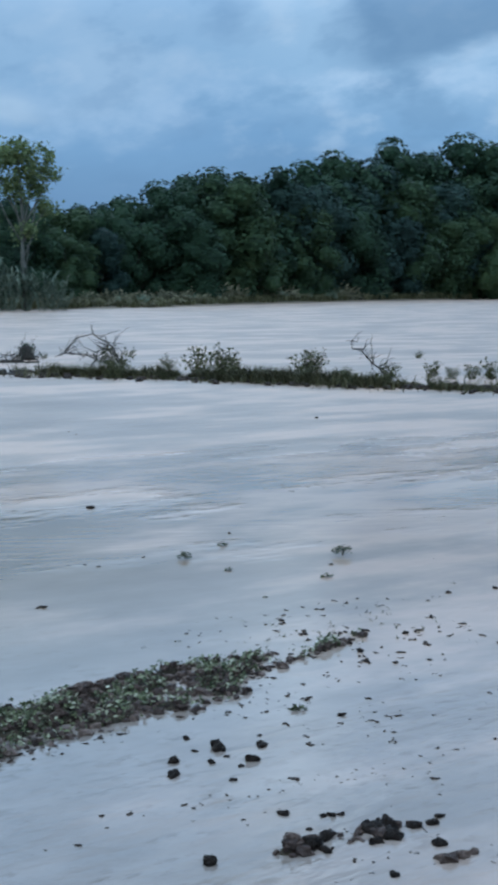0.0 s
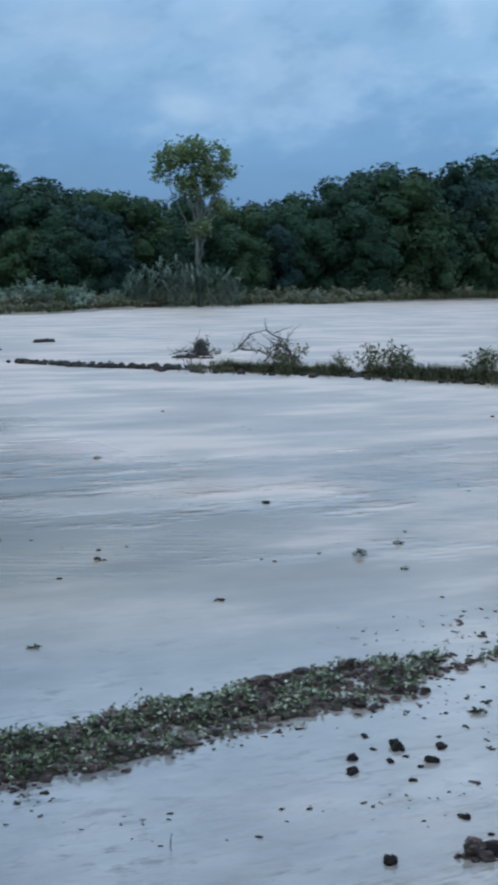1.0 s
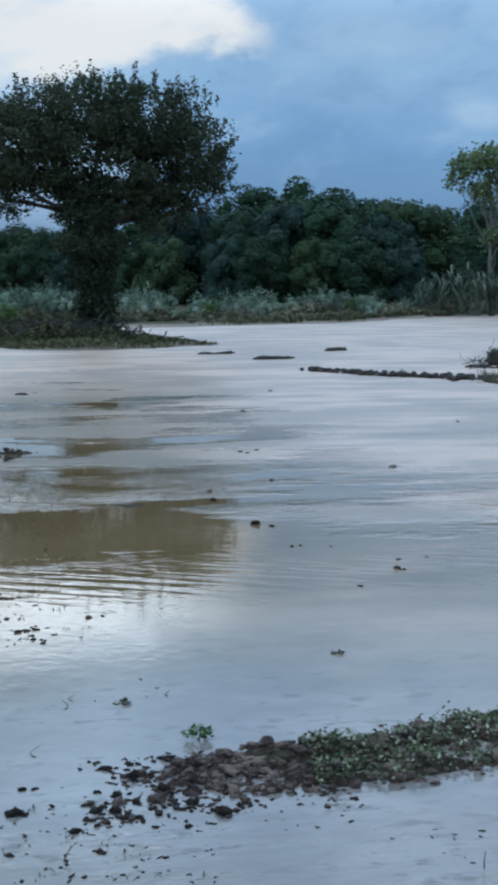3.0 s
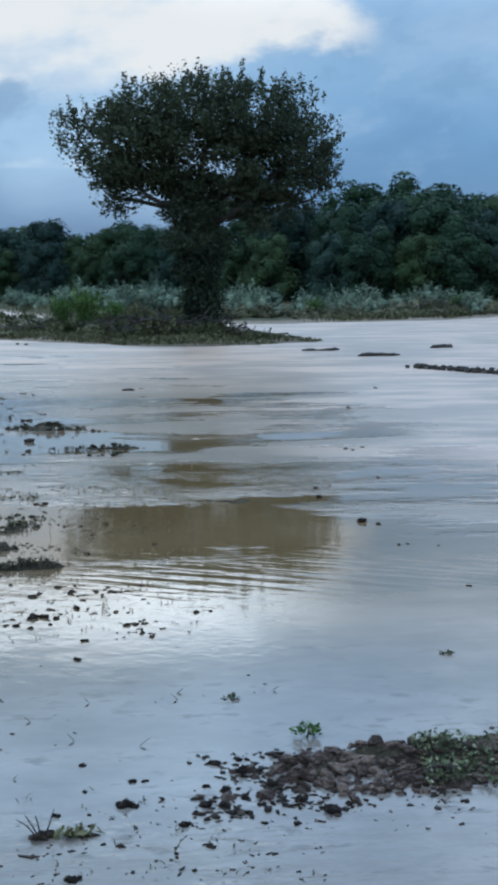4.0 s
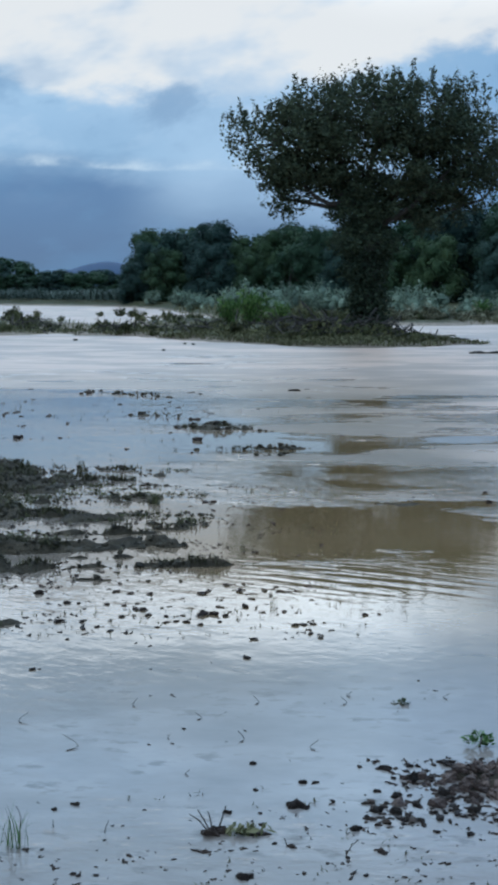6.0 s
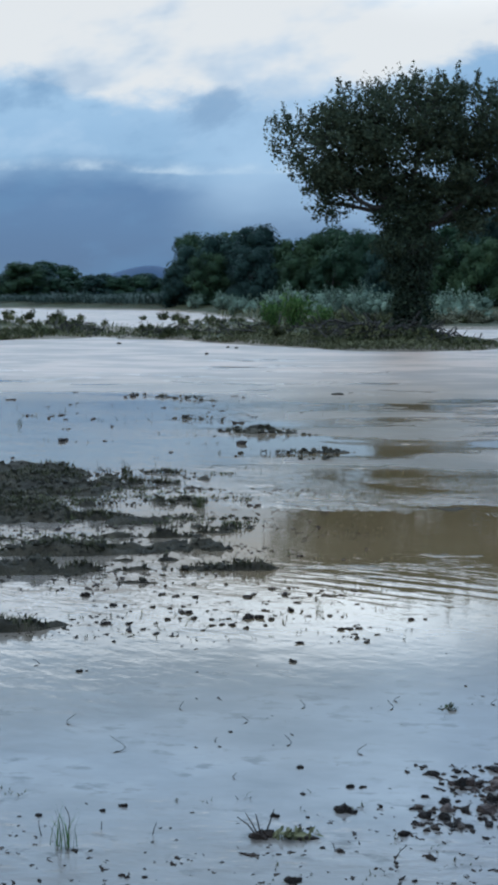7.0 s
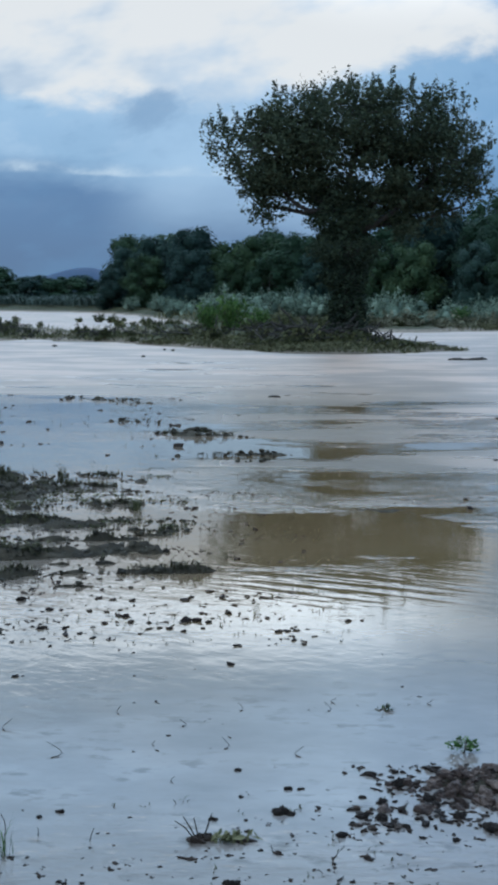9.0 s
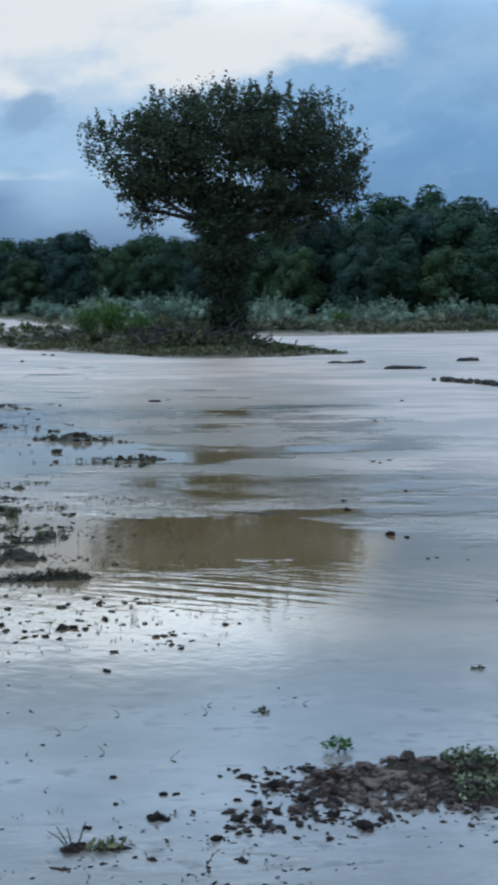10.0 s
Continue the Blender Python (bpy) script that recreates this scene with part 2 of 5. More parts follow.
def ground_material():
    """Wet ploughed silt near the water, rough grass and leaf litter on the banks."""
    mt, nt, p = material("silt_and_grass")
    big = tex(nt, "ShaderNodeTexNoise", 0.35, 5)
    mid = tex(nt, "ShaderNodeTexNoise", 5.0, 6, rough=0.65)
    fine = tex(nt, "ShaderNodeTexNoise", 48, 5, rough=0.7)
    mud = ramp_of(nt, calc(nt, "ADD", calc(nt, "MULTIPLY", mid, 0.6), calc(nt, "MULTIPLY", fine, 0.4)),
                  [(0.32, (0.014, 0.012, 0.008)), (0.5, (0.040, 0.033, 0.022)), (0.7, (0.095, 0.076, 0.052))])
    grass = ramp_of(nt, calc(nt, "ADD", calc(nt, "MULTIPLY", mid, 0.7), calc(nt, "MULTIPLY", fine, 0.3)),
                    [(0.3, (0.018, 0.020, 0.009)), (0.55, (0.045, 0.045, 0.020)), (0.75, (0.085, 0.072, 0.038))])
    tc, sep = nt.nodes.new("ShaderNodeTexCoord"), nt.nodes.new("ShaderNodeSeparateXYZ")
    nt.links.new(tc.outputs["Object"], sep.inputs[0])
    h = calc(nt, "ADD", sep.outputs[2], calc(nt, "MULTIPLY", calc(nt, "SUBTRACT", big, 0.5), 0.15))
    fac = ramp_of(nt, calc(nt, "MULTIPLY", h, 2.0), [(0.16, 0.0), (0.34, 1.0)])
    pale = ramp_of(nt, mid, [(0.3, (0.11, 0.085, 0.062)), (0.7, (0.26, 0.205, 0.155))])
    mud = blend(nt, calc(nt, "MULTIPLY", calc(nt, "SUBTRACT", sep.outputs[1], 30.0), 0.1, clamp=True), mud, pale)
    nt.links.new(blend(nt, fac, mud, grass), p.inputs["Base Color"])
    nt.links.new(ramp_of(nt, fine, [(0.35, 0.6), (0.6, 0.95)]), p.inputs["Roughness"])
    p.inputs["Specular IOR Level"].default_value = 0.12
    relief(nt, p, calc(nt, "ADD", mid, calc(nt, "MULTIPLY", fine, 0.5)), 1.0, 0.05)
    return mt


def water_material():
    """Silt-laden flood water: almost opaque, glossy, still in the shallows and ruffled where the current runs."""
    mt, nt, p = material("muddy_water")
    tc, sep = nt.nodes.new("ShaderNodeTexCoord"), nt.nodes.new("ShaderNodeSeparateXYZ")
    nt.links.new(tc.outputs["Object"], sep.inputs[0])
    yy = sep.outputs[1]
    swirl = tex(nt, "ShaderNodeTexNoise", 0.42, 6, (0.6, 1.1, 1), 0.62)
    cloudy = tex(nt, "ShaderNodeTexNoise", 1.3, 5, (0.5, 1.2, 1))
    v = calc(nt, "ADD", calc(nt, "MULTIPLY", swirl, 0.65), calc(nt, "MULTIPLY", cloudy, 0.35))
    col = ramp_of(nt, v, [(0.32, (0.090, 0.058, 0.026)), (0.5, (0.120, 0.077, 0.038)), (0.68, (0.144, 0.097, 0.052))])
    p.inputs["IOR"].default_value = 1.33
    p.inputs["Specular IOR Level"].default_value = 0.5
    # where the current runs: farther than the shallows, in long tongues
    tongues = tex(nt, "ShaderNodeTexNoise", 0.55, 6, (0.50, 1.15, 1), 0.60)
    run = calc(nt, "ADD", calc(nt, "MULTIPLY", calc(nt, "SUBTRACT", yy, 14.8), 0.08), calc(nt, "MULTIPLY", calc(nt, "SUBTRACT", tongues, 0.5), 7.0))
    run = calc(nt, "MULTIPLY_ADD", run, 1.3, 0.5, clamp=True)
    calm = calc(nt, "MULTIPLY", calc(nt, "SUBTRACT", yy, 5.5), 0.30, clamp=True)
    xx = sep.outputs[0]
    east = calc(nt, "MULTIPLY", calc(nt, "SUBTRACT", xx, 2.0), 0.5, clamp=True)
    run = calc(nt, "ADD", run, calc(nt, "MULTIPLY", calc(nt, "MULTIPLY", east, calc(nt, "MULTIPLY", calc(nt, "SUBTRACT", yy, 7.8), 0.25, clamp=True)), 1.0), clamp=True)
    # the sheltered shallows on the left are nearly still
    west = calc(nt, "MULTIPLY", calc(nt, "MULTIPLY", calc(nt, "SUBTRACT", -0.2, xx), 0.6, clamp=True), calc(nt, "MULTIPLY", calc(nt, "SUBTRACT", 23.0, yy), 0.22, clamp=True))
    run = calc(nt, "MULTIPLY", run, calc(nt, "SUBTRACT", 1.0, calc(nt, "MULTIPLY", west, 0.75)))
    run = calc(nt, "MULTIPLY", run, calc(nt, "MAXIMUM", calm, 0.0))
    flecks = tex(nt, "ShaderNodeTexNoise", 2.4, 5, (0.6, 1.7, 1), 0.62)
    # a sheltered pool behind the shoal stays smooth
    pool = calc(nt, "MULTIPLY", calc(nt, "MULTIPLY", calc(nt, "SUBTRACT", 2.6, xx), 0.8, clamp=True), calc(nt, "MULTIPLY", calc(nt, "ADD", calc(nt, "SUBTRACT", 8.9, yy), calc(nt, "ADD", calc(nt, "MULTIPLY", calc(nt, "SUBTRACT", 0.5, tongues), 6.0), calc(nt, "MULTIPLY", calc(nt, "SUBTRACT", 0.5, flecks), 5.0))), 0.9, clamp=True))
    run = calc(nt, "MULTIPLY", run, calc(nt, "SUBTRACT", 1.0, calc(nt, "MULTIPLY", pool, 0.92)))
    far_off = calc(nt, "MULTIPLY", calc(nt, "SUBTRACT", yy, 11.0), 0.075, clamp=True)
    chop = calc(nt, "ADD", 0.30, calc(nt, "MULTIPLY", far_off, 0.12))
    nt.links.new(calc(nt, "ADD", calc(nt, "MULTIPLY", run, chop), 0.03), p.inputs["Roughness"])
    # the current carries more silt; along the near bank pale silt shows through the shallows
    silt = ramp_of(nt, v, [(0.32, (0.190, 0.146, 0.118)), (0.48, (0.280, 0.212, 0.168)), (0.56, (0.45, 0.312, 0.236)), (0.72, (0.29, 0.212, 0.168))])
    bed = tex(nt, "ShaderNodeTexNoise", 3.2, 6, (0.7, 1.3, 1), 0.62)
    sunk = tex(nt, "ShaderNodeTexNoise", 11.0, 4, (0.7, 1.3, 1), 0.6)
    bedv = calc(nt, "ADD", calc(nt, "MULTIPLY", bed, 0.7), calc(nt, "MULTIPLY", v, 0.3))
    shallow = ramp_of(nt, bedv, [(0.34, (0.108, 0.095, 0.086)), (0.5, (0.150, 0.132, 0.120)), (0.66, (0.195, 0.172, 0.155))])
    lumps = calc(nt, "MULTIPLY", ramp_of(nt, sunk, [(0.52, 0.0), (0.63, 1.0)]), ramp_of(nt, bed, [(0.47, 0.0), (0.57, 0.8)]))
    shallow = blend(nt, lumps, shallow, (0.062, 0.052, 0.044))
    near_bank = calc(nt, "MULTIPLY", calc(nt, "MULTIPLY", calc(nt, "SUBTRACT", 6.6, yy), 0.42, clamp=True), calc(nt, "ADD", 0.62, calc(nt, "MULTIPLY", cloudy, 0.7)), clamp=True)
    near_bank = calc(nt, "MAXIMUM", near_bank, calc(nt, "MULTIPLY", west, 0.7))
    stream = calc(nt, "MAXIMUM", calc(nt, "MULTIPLY", calc(nt, "SUBTRACT", yy, 19.0), 0.16, clamp=True), calc(nt, "MULTIPLY", calc(nt, "ADD", calc(nt, "SUBTRACT", xx, 1.0), calc(nt, "MULTIPLY", calc(nt, "SUBTRACT", swirl, 0.5), 4.0)), 0.40, clamp=True))
    laden = calc(nt, "ADD", calc(nt, "MULTIPLY", stream, 0.75), calc(nt, "MULTIPLY", run, 0.16), clamp=True)
    nt.links.new(blend(nt, laden, blend(nt, near_bank, col, shallow), silt), p.inputs["Base Color"])
    wav = tex(nt, "ShaderNodeTexNoise", 5.5, 4, (0.85, 1.25, 1), 0.55, 0.5)
    wav2 = tex(nt, "ShaderNodeTexNoise", 1.5, 3, (0.85, 1.2, 1), 0.5, 0.5)
    small = tex(nt, "ShaderNodeTexNoise", 14.0, 3, (1, 1, 1), 0.5, -0.2)
    h = calc(nt, "MULTIPLY", calc(nt, "ADD", wav, calc(nt, "MULTIPLY", wav2, 0.8)), calc(nt, "ADD", calc(nt, "MULTIPLY", run, calc(nt, "SUBTRACT", 0.42, calc(nt, "MULTIPLY", far_off, 0.34))), calc(nt, "ADD", 0.04, calc(nt, "MULTIPLY", west, 0.16))))
    h = calc(nt, "ADD", h, calc(nt, "MULTIPLY", small, 0.02))
    # short cross ripples over the current on the right
    cross = tex(nt, "ShaderNodeTexNoise", 3.4, 3, (0.45, 2.1, 1), 0.5, -0.25)
    h = calc(nt, "ADD", h, calc(nt, "MULTIPLY", calc(nt, "MULTIPLY", cross, calc(nt, "MULTIPLY", east, run)), calc(nt, "MULTIPLY", ramp_of(nt, tongues, [(0.42, 0.2), (0.60, 1.0)]), 0.55)))
    # a fan of short ripples over the shoal before the spit's reflection
    rip = tex(nt, "ShaderNodeTexNoise", 5.2, 2, (0.34, 2.3, 1), 0.4, 0.42)
    band = calc(nt, "MULTIPLY", calc(nt, "MULTIPLY", calc(nt, "SUBTRACT", yy, 6.5), 1.4, clamp=True), calc(nt, "MULTIPLY", calc(nt, "SUBTRACT", 8.2, yy), 1.2, clamp=True))
    band = calc(nt, "MULTIPLY", band, calc(nt, "ADD", 0.12, calc(nt, "MULTIPLY", calc(nt, "ADD", xx, 0.75), 1.1, clamp=True)))
    h = calc(nt, "ADD", h, calc(nt, "MULTIPLY", calc(nt, "MULTIPLY", rip, band), 0.15))
    edge = calc(nt, "MULTIPLY", calc(nt, "SUBTRACT", 4.3, yy), 1.8, clamp=True)
    lap = tex(nt, "ShaderNodeTexNoise", 12.0, 3, (0.5, 1.5, 1), 0.5, -0.12)
    edge = calc(nt, "MULTIPLY", edge, ramp_of(nt, flecks, [(0.40, 0.15), (0.60, 1.0)]))
    h = calc(nt, "ADD", h, calc(nt, "MULTIPLY", calc(nt, "MULTIPLY", lap, edge), 0.26))
    relief(nt, p, h, 1.0, 0.022)
    return mt


M_WATER = water_material()
M_GROUND = ground_material()
M_CLOD = soil("clod_soil", (0.009, 0.006, 0.005), (0.026, 0.017, 0.012), (0.060, 0.040, 0.030), 0.45)
M_STRIP = soil("strip_soil", (0.016, 0.010, 0.008), (0.062, 0.041, 0.033), (0.19, 0.138, 0.112), 0.3)
M_SILT = soil("bar_soil", (0.010, 0.009, 0.006), (0.034, 0.029, 0.019), (0.090, 0.074, 0.050), 0.4)
M_BARK = bark("bark", (0.012, 0.010, 0.008), (0.045, 0.036, 0.028))
M_BARK_PALE = bark("pale_bark", (0.045, 0.047, 0.040), (0.11, 0.11, 0.09))
M_DRIFT = bark("driftwood", (0.012, 0.010, 0.008), (0.045, 0.036, 0.028))
M_LONE = foliage("lone_tree_leaf", (0.016, 0.026, 0.017), (0.034, 0.047, 0.027), (0.066, 0.077, 0.042))
M_IVY = foliage("ivy_leaf", (0.013, 0.022, 0.014), (0.030, 0.043, 0.024), (0.060, 0.074, 0.038))
M_WOOD_A = foliage("oak_leaf", (0.010, 0.022, 0.014), (0.018, 0.041, 0.021), (0.038, 0.068, 0.031), vary=0.32)
M_WOOD_B = foliage("elm_leaf", (0.013, 0.027, 0.014), (0.027, 0.051, 0.022), (0.057, 0.083, 0.034), vary=0.32)
# bluish tint stands in for the haze over the far wood
M_WOOD_C = foliage("hazed_leaf", (0.009, 0.021, 0.018), (0.016, 0.036, 0.028), (0.031, 0.056, 0.041), vary=0.32)
M_POPLAR = foliage("poplar_leaf", (0.070, 0.100, 0.046), (0.140, 0.185, 0.085), (0.22, 0.27, 0.11), 0.6, 0.35)
M_WILLOW = foliage("willow_leaf", (0.050, 0.075, 0.052), (0.120, 0.162, 0.115), (0.23, 0.28, 0.20))
M_REED = foliage("reed_leaf", (0.050, 0.072, 0.050), (0.115, 0.150, 0.110), (0.21, 0.25, 0.19))
M_BRUSH = foliage("brush_leaf", (0.018, 0.020, 0.009), (0.055, 0.060, 0.026), (0.13, 0.125, 0.055))
M_FRESH = foliage("fresh_leaf", (0.020, 0.048, 0.012), (0.052, 0.105, 0.026), (0.115, 0.175, 0.05))
M_STRAW = foliage("straw_tussock", (0.065, 0.064, 0.040), (0.150, 0.143, 0.090), (0.26, 0.245, 0.16))
M_GRASS = foliage("bank_grass", (0.030, 0.033, 0.015), (0.080, 0.080, 0.038), (0.16, 0.145, 0.078))
M_SEDGE = foliage("sedge_blade", (0.018, 0.018, 0.009), (0.054, 0.052, 0.026), (0.12, 0.108, 0.055))
M_WEED = foliage("seedling_leaf", (0.018, 0.026, 0.014), (0.043, 0.056, 0.027), (0.10, 0.112, 0.062))
M_FAR_REED = foliage("far_reed", (0.020, 0.032, 0.027), (0.038, 0.056, 0.045), (0.070, 0.094, 0.072))
M_LITTER = foliage("leaf_litter", (0.048, 0.058, 0.034), (0.125, 0.140, 0.072), (0.55, 0.54, 0.42))
M_TWIG = bark("wet_twig", (0.016, 0.012, 0.009), (0.050, 0.038, 0.028))
# distance haze put into the hill's leaf colours as blue
M_HAZY_HILL = foliage("far_hill_haze", (0.014, 0.034, 0.072), (0.018, 0.042, 0.085), (0.024, 0.05, 0.095))

# ---- mesh helpers ----


def mesh_of(name, verts, faces, mat, smooth=False):
    me = bpy.data.meshes.new(name)
    me.from_pydata(verts.tolist() if hasattr(verts, "tolist") else verts, [], faces.tolist() if hasattr(faces, "tolist") else faces)
    me.materials.append(mat)
    if smooth:
        me.polygons.foreach_set("use_smooth", [True] * len(me.polygons))
    me.update()
    return me


def piece(name, me, parent, label=""):
    ob = new(name, me)
    ob.parent = parent
    if label:
        tagged(ob, label)
    return ob


def joined(lists):
    """One pair of arrays from several (verts, faces); faces may be of mixed length."""
    vs, fs, n = [], [], 0
    for v, f in lists:
        vs.extend(map(tuple, v))
        fs.extend([tuple(int(i) + n for i in q) for q in f])
        n += len(v)
    return vs, fs


def tube(points, radii, sides=7):
    """A tapered, bent round bar through the points."""
    pts = [Vector(q) for q in points]
    vs, fs = [], []
    side = Vector((0.31, 0.95, 0.05))
    for i, q in enumerate(pts):
        d = (pts[min(i + 1, len(pts) - 1)] - pts[max(i - 1, 0)]).normalized()
        a = d.cross(side)
        a = (a if a.length > 0.05 else d.cross(Vector((1, 0, 0)))).normalized()
        b = d.cross(a)
        for k in range(sides):
            g = 2 * math.pi * k / sides
            vs.append(tuple(q + (a * math.cos(g) + b * math.sin(g)) * radii[i]))
    for i in range(len(pts) - 1):
        for k in range(sides):
            k2 = (k + 1) % sides
            fs.append((i * sides + k, i * sides + k2, (i + 1) * sides + k2, (i + 1) * sides + k))
    fs.append(tuple(range(sides))[::-1])
    fs.append(tuple(range((len(pts) - 1) * sides, len(pts) * sides)))
    return vs, fs


def wander(rng, a, b, n, amount):
    a, b = np.array(a, float), np.array(b, float)
    t = np.linspace(0, 1, n)[:, None]
    p = a + (b - a) * t
    p += np.cumsum(rng.normal(0, amount, (n, 3)), 0) * np.sin(np.pi * t) ** 0.5
    return p


def leaves(rng, centres, size, aspect=0.55, up=0.35, axis=None, fold=0.25):
    """One folded leaf at each centre: four corners and two faces, turned at random, or along the given axis."""
    n = len(centres)
    ax = rng.normal(0, 1, (n, 3)) if axis is None else axis + rng.normal(0, 0.25, (n, 3))
    ax /= np.linalg.norm(ax, axis=1, keepdims=True) + 1e-9
    nr = rng.normal(0, 1, (n, 3)) + np.array([0, 0, up * 2])
    nr -= ax * (nr * ax).sum(1, keepdims=True)
    nr /= np.linalg.norm(nr, axis=1, keepdims=True) + 1e-9
    sd = np.cross(ax, nr)
    ln = (size * rng.uniform(0.6, 1.35, n))[:, None]
    w = ln * aspect * 0.5
    v = np.empty((n, 4, 3))
    v[:, 0] = centres - ax * ln * 0.5
    v[:, 1] = centres + sd * w + nr * w * fold - ax * ln * 0.05
    v[:, 2] = centres + ax * ln * 0.5
    v[:, 3] = centres - sd * w + nr * w * fold - ax * ln * 0.05
    base = np.arange(n)[:, None] * 4
    f = np.concatenate([base + [0, 1, 2], base + [0, 2, 3]], 0)
    return v.reshape(-1, 3), f


def blades(rng, roots, height, width, lean=0.35, segs=2):
    """Grass: bent, tapering blades, each of two or three faces."""
    n = len(roots)
    a = rng.uniform(0, 2 * np.pi, n)
    d = np.stack([np.cos(a), np.sin(a), 0 * a], 1)
    s = np.stack([-np.sin(a), np.cos(a), 0 * a], 1)
    h = (height * rng.uniform(0.55, 1.3, n))[:, None]
    ln = (lean * rng.uniform(0.2, 1.6, n))[:, None]
    up = np.array([0, 0, 1.0])
    w = width * rng.uniform(0.7, 1.3, n)[:, None]
    v = np.empty((n, 5, 3))
    v[:, 0], v[:, 1] = roots - s * w * 0.5, roots + s * w * 0.5
    mid = roots + up * h * 0.55 + d * h * ln * 0.3
    v[:, 2], v[:, 3] = mid + s * w * 0.42, mid - s * w * 0.42
    v[:, 4] = roots + up * h * (1 - 0.25 * ln) + d * h * ln
    b = np.arange(n) * 5
    f = [q for i in b.tolist() for q in ((i, i + 1, i + 2, i + 3), (i + 3, i + 2, i + 4))]
    return v.reshape(-1, 3), f


def lump(rng, size, sides=9, rings=5, flat=0.7, rough=0.22):
    """A clod: a round lump with broken faces."""
    vs, fs = [(0, 0, size * 0.5 * flat)], []
    ph = rng.uniform(0, 6, 8)
    for r in range(1, rings):
        th = math.pi * r / rings
        for k in range(sides):
            g = 2 * math.pi * k / sides
            q = 1 + rough * (math.sin(2 * g + ph[0] + th) + 0.7 * math.sin(3 * g + ph[1] - 2 * th) + 0.6 * math.sin(5 * g + ph[2] + 3 * th)) + rng.normal(0, rough * 0.35)
            q *= size * 0.5
            vs.append((q * math.sin(th) * math.cos(g), q * math.sin(th) * math.sin(g) * (0.8 + 0.2 * math.sin(ph[3])), q * math.cos(th) * flat))
    vs.append((0, 0, -size * 0.5 * flat))
    for k in range(sides):
        fs.append((0, 1 + k, 1 + (k + 1) % sides))
    for r in range(rings - 2):
        for k in range(sides):
            a, b = 1 + r * sides + k, 1 + r * sides + (k + 1) % sides
            fs.append((a, a + sides, b + sides, b))
    e = len(vs) - 1
    for k in range(sides):
        fs.append((e - sides + k, e, e - sides + (k + 1) % sides))
    return vs, fs


# ---- ground ----
SHORE = [(-900, 38), (-60, 44), (-12.4, 43.5), (-9.2, 46.5), (-5.8, 43.2), (-3.6, 40.4), (-1.7, 38.2), (-0.6, 36.5), (1.1, 35.6), (3.6, 36.2), (6.0, 38.2),
         (4.3, 41.5), (3.0, 45.0), (2.6, 51.0), (3.6, 57.2), (9.7, 59.6), (15.9, 64.1), (18.2, 66.8), (24.3, 76.3), (28, 80.5), (37, 82.5), (43, 86),
         (73, 107), (107, 122), (200, 160), (900, 260), (4000, 4000), (-4000, 4000)]
CHANNEL = [(-4.4, 69), (-5.5, 63), (-9, 60), (-16, 63), (-27, 72), (-60, 100), (-60, 164), (-18, 124), (-13, 105), (-8.5, 84)]


def inside_by(poly, x, y):
    """Distance to the outline: positive within it."""
    best, sign = np.full(x.shape, 1e9), np.zeros(x.shape, bool)
    for (ax, ay), (bx, by) in zip(poly, poly[1:] + poly[:1]):
        dx, dy = bx - ax, by - ay
        t = np.clip(((x - ax) * dx + (y - ay) * dy) / (dx * dx + dy * dy), 0, 1)
        best = np.minimum(best, np.hypot(x - ax - t * dx, y - ay - t * dy))
        if dy:
            sign ^= ((ay > y) != (by > y)) & (x < ax + (y - ay) / dy * dx)
    return np.where(sign, best, -best)


_rng = np.random.default_rng(5)
_GRID = _rng.random((256, 256))


def value_noise(x, y):
    xi, yi = np.floor(x).astype(int), np.floor(y).astype(int)
    fx, fy = x - xi, y - yi
    fx, fy = fx * fx * (3 - 2 * fx), fy * fy * (3 - 2 * fy)
    g = lambda i, j: _GRID[i % 256, j % 256]
    return (g(xi, yi) * (1 - fx) + g(xi + 1, yi) * fx) * (1 - fy) + (g(xi, yi + 1) * (1 - fx) + g(xi + 1, yi + 1) * fx) * fy - 0.5


def fbm(x, y, octaves=4):
    return sum(value_noise(x * 2**k + 17 * k, y * 2**k + 31 * k) / 2**k for k in range(octaves))


def smooth(v, lo, hi):
    t = np.clip((v - lo) / (hi - lo), 0, 1)
    return t * t * (3 - 2 * t)


# bars of silt that stand out of the water: x, y, half length, half width, turn in degrees, height
STRIP_BARS = [(0.46, 4.13, 0.24, 0.17, 0, -0.014), (1.65, 4.40, 1.10, 0.29, 9, 0.024), (0.80, 4.22, 0.38, 0.20, 4, 0.014), (2.50, 4.63, 0.52, 0.19, 12, 0.028),
        (3.30, 4.74, 0.40, 0.05, 20, 0.006), (2.33, 3.03, 0.22, 0.075, -15, 0.012), (2.09, 3.08, 0.14, 0.055, 0, 0.006),
        (2.42, 2.80, 0.16, 0.04, -10, 0.004)]
FLAT_BARS = [(-3.60, 11.05, 1.9, 0.66, -4, 0.058), (-3.2, 9.25, 1.7, 0.38, -6, 0.050), (-2.6, 10.2, 0.9, 0.30, 0, 0.030),
        (-4.0, 10.0, 1.5, 0.8, 0, 0.030), (-1.45, 9.85, 0.42, 0.05, -4, 0.022), (-0.98, 8.02, 0.30, 0.13, -4, 0.050),
        (-1.75, 7.85, 0.75, 0.13, 8, 0.038), (-0.75, 7.45, 0.40, 0.07, 10, 0.026), (-2.3, 7.35, 0.75, 0.17, -6, 0.038),
        (-1.75, 6.05, 0.42, 0.09, 10, 0.045), (-2.2, 6.6, 0.45, 0.08, -5, 0.016), (-1.0, 8.75, 0.45, 0.06, -5, 0.014)]
_bar_rng = np.random.default_rng(77)
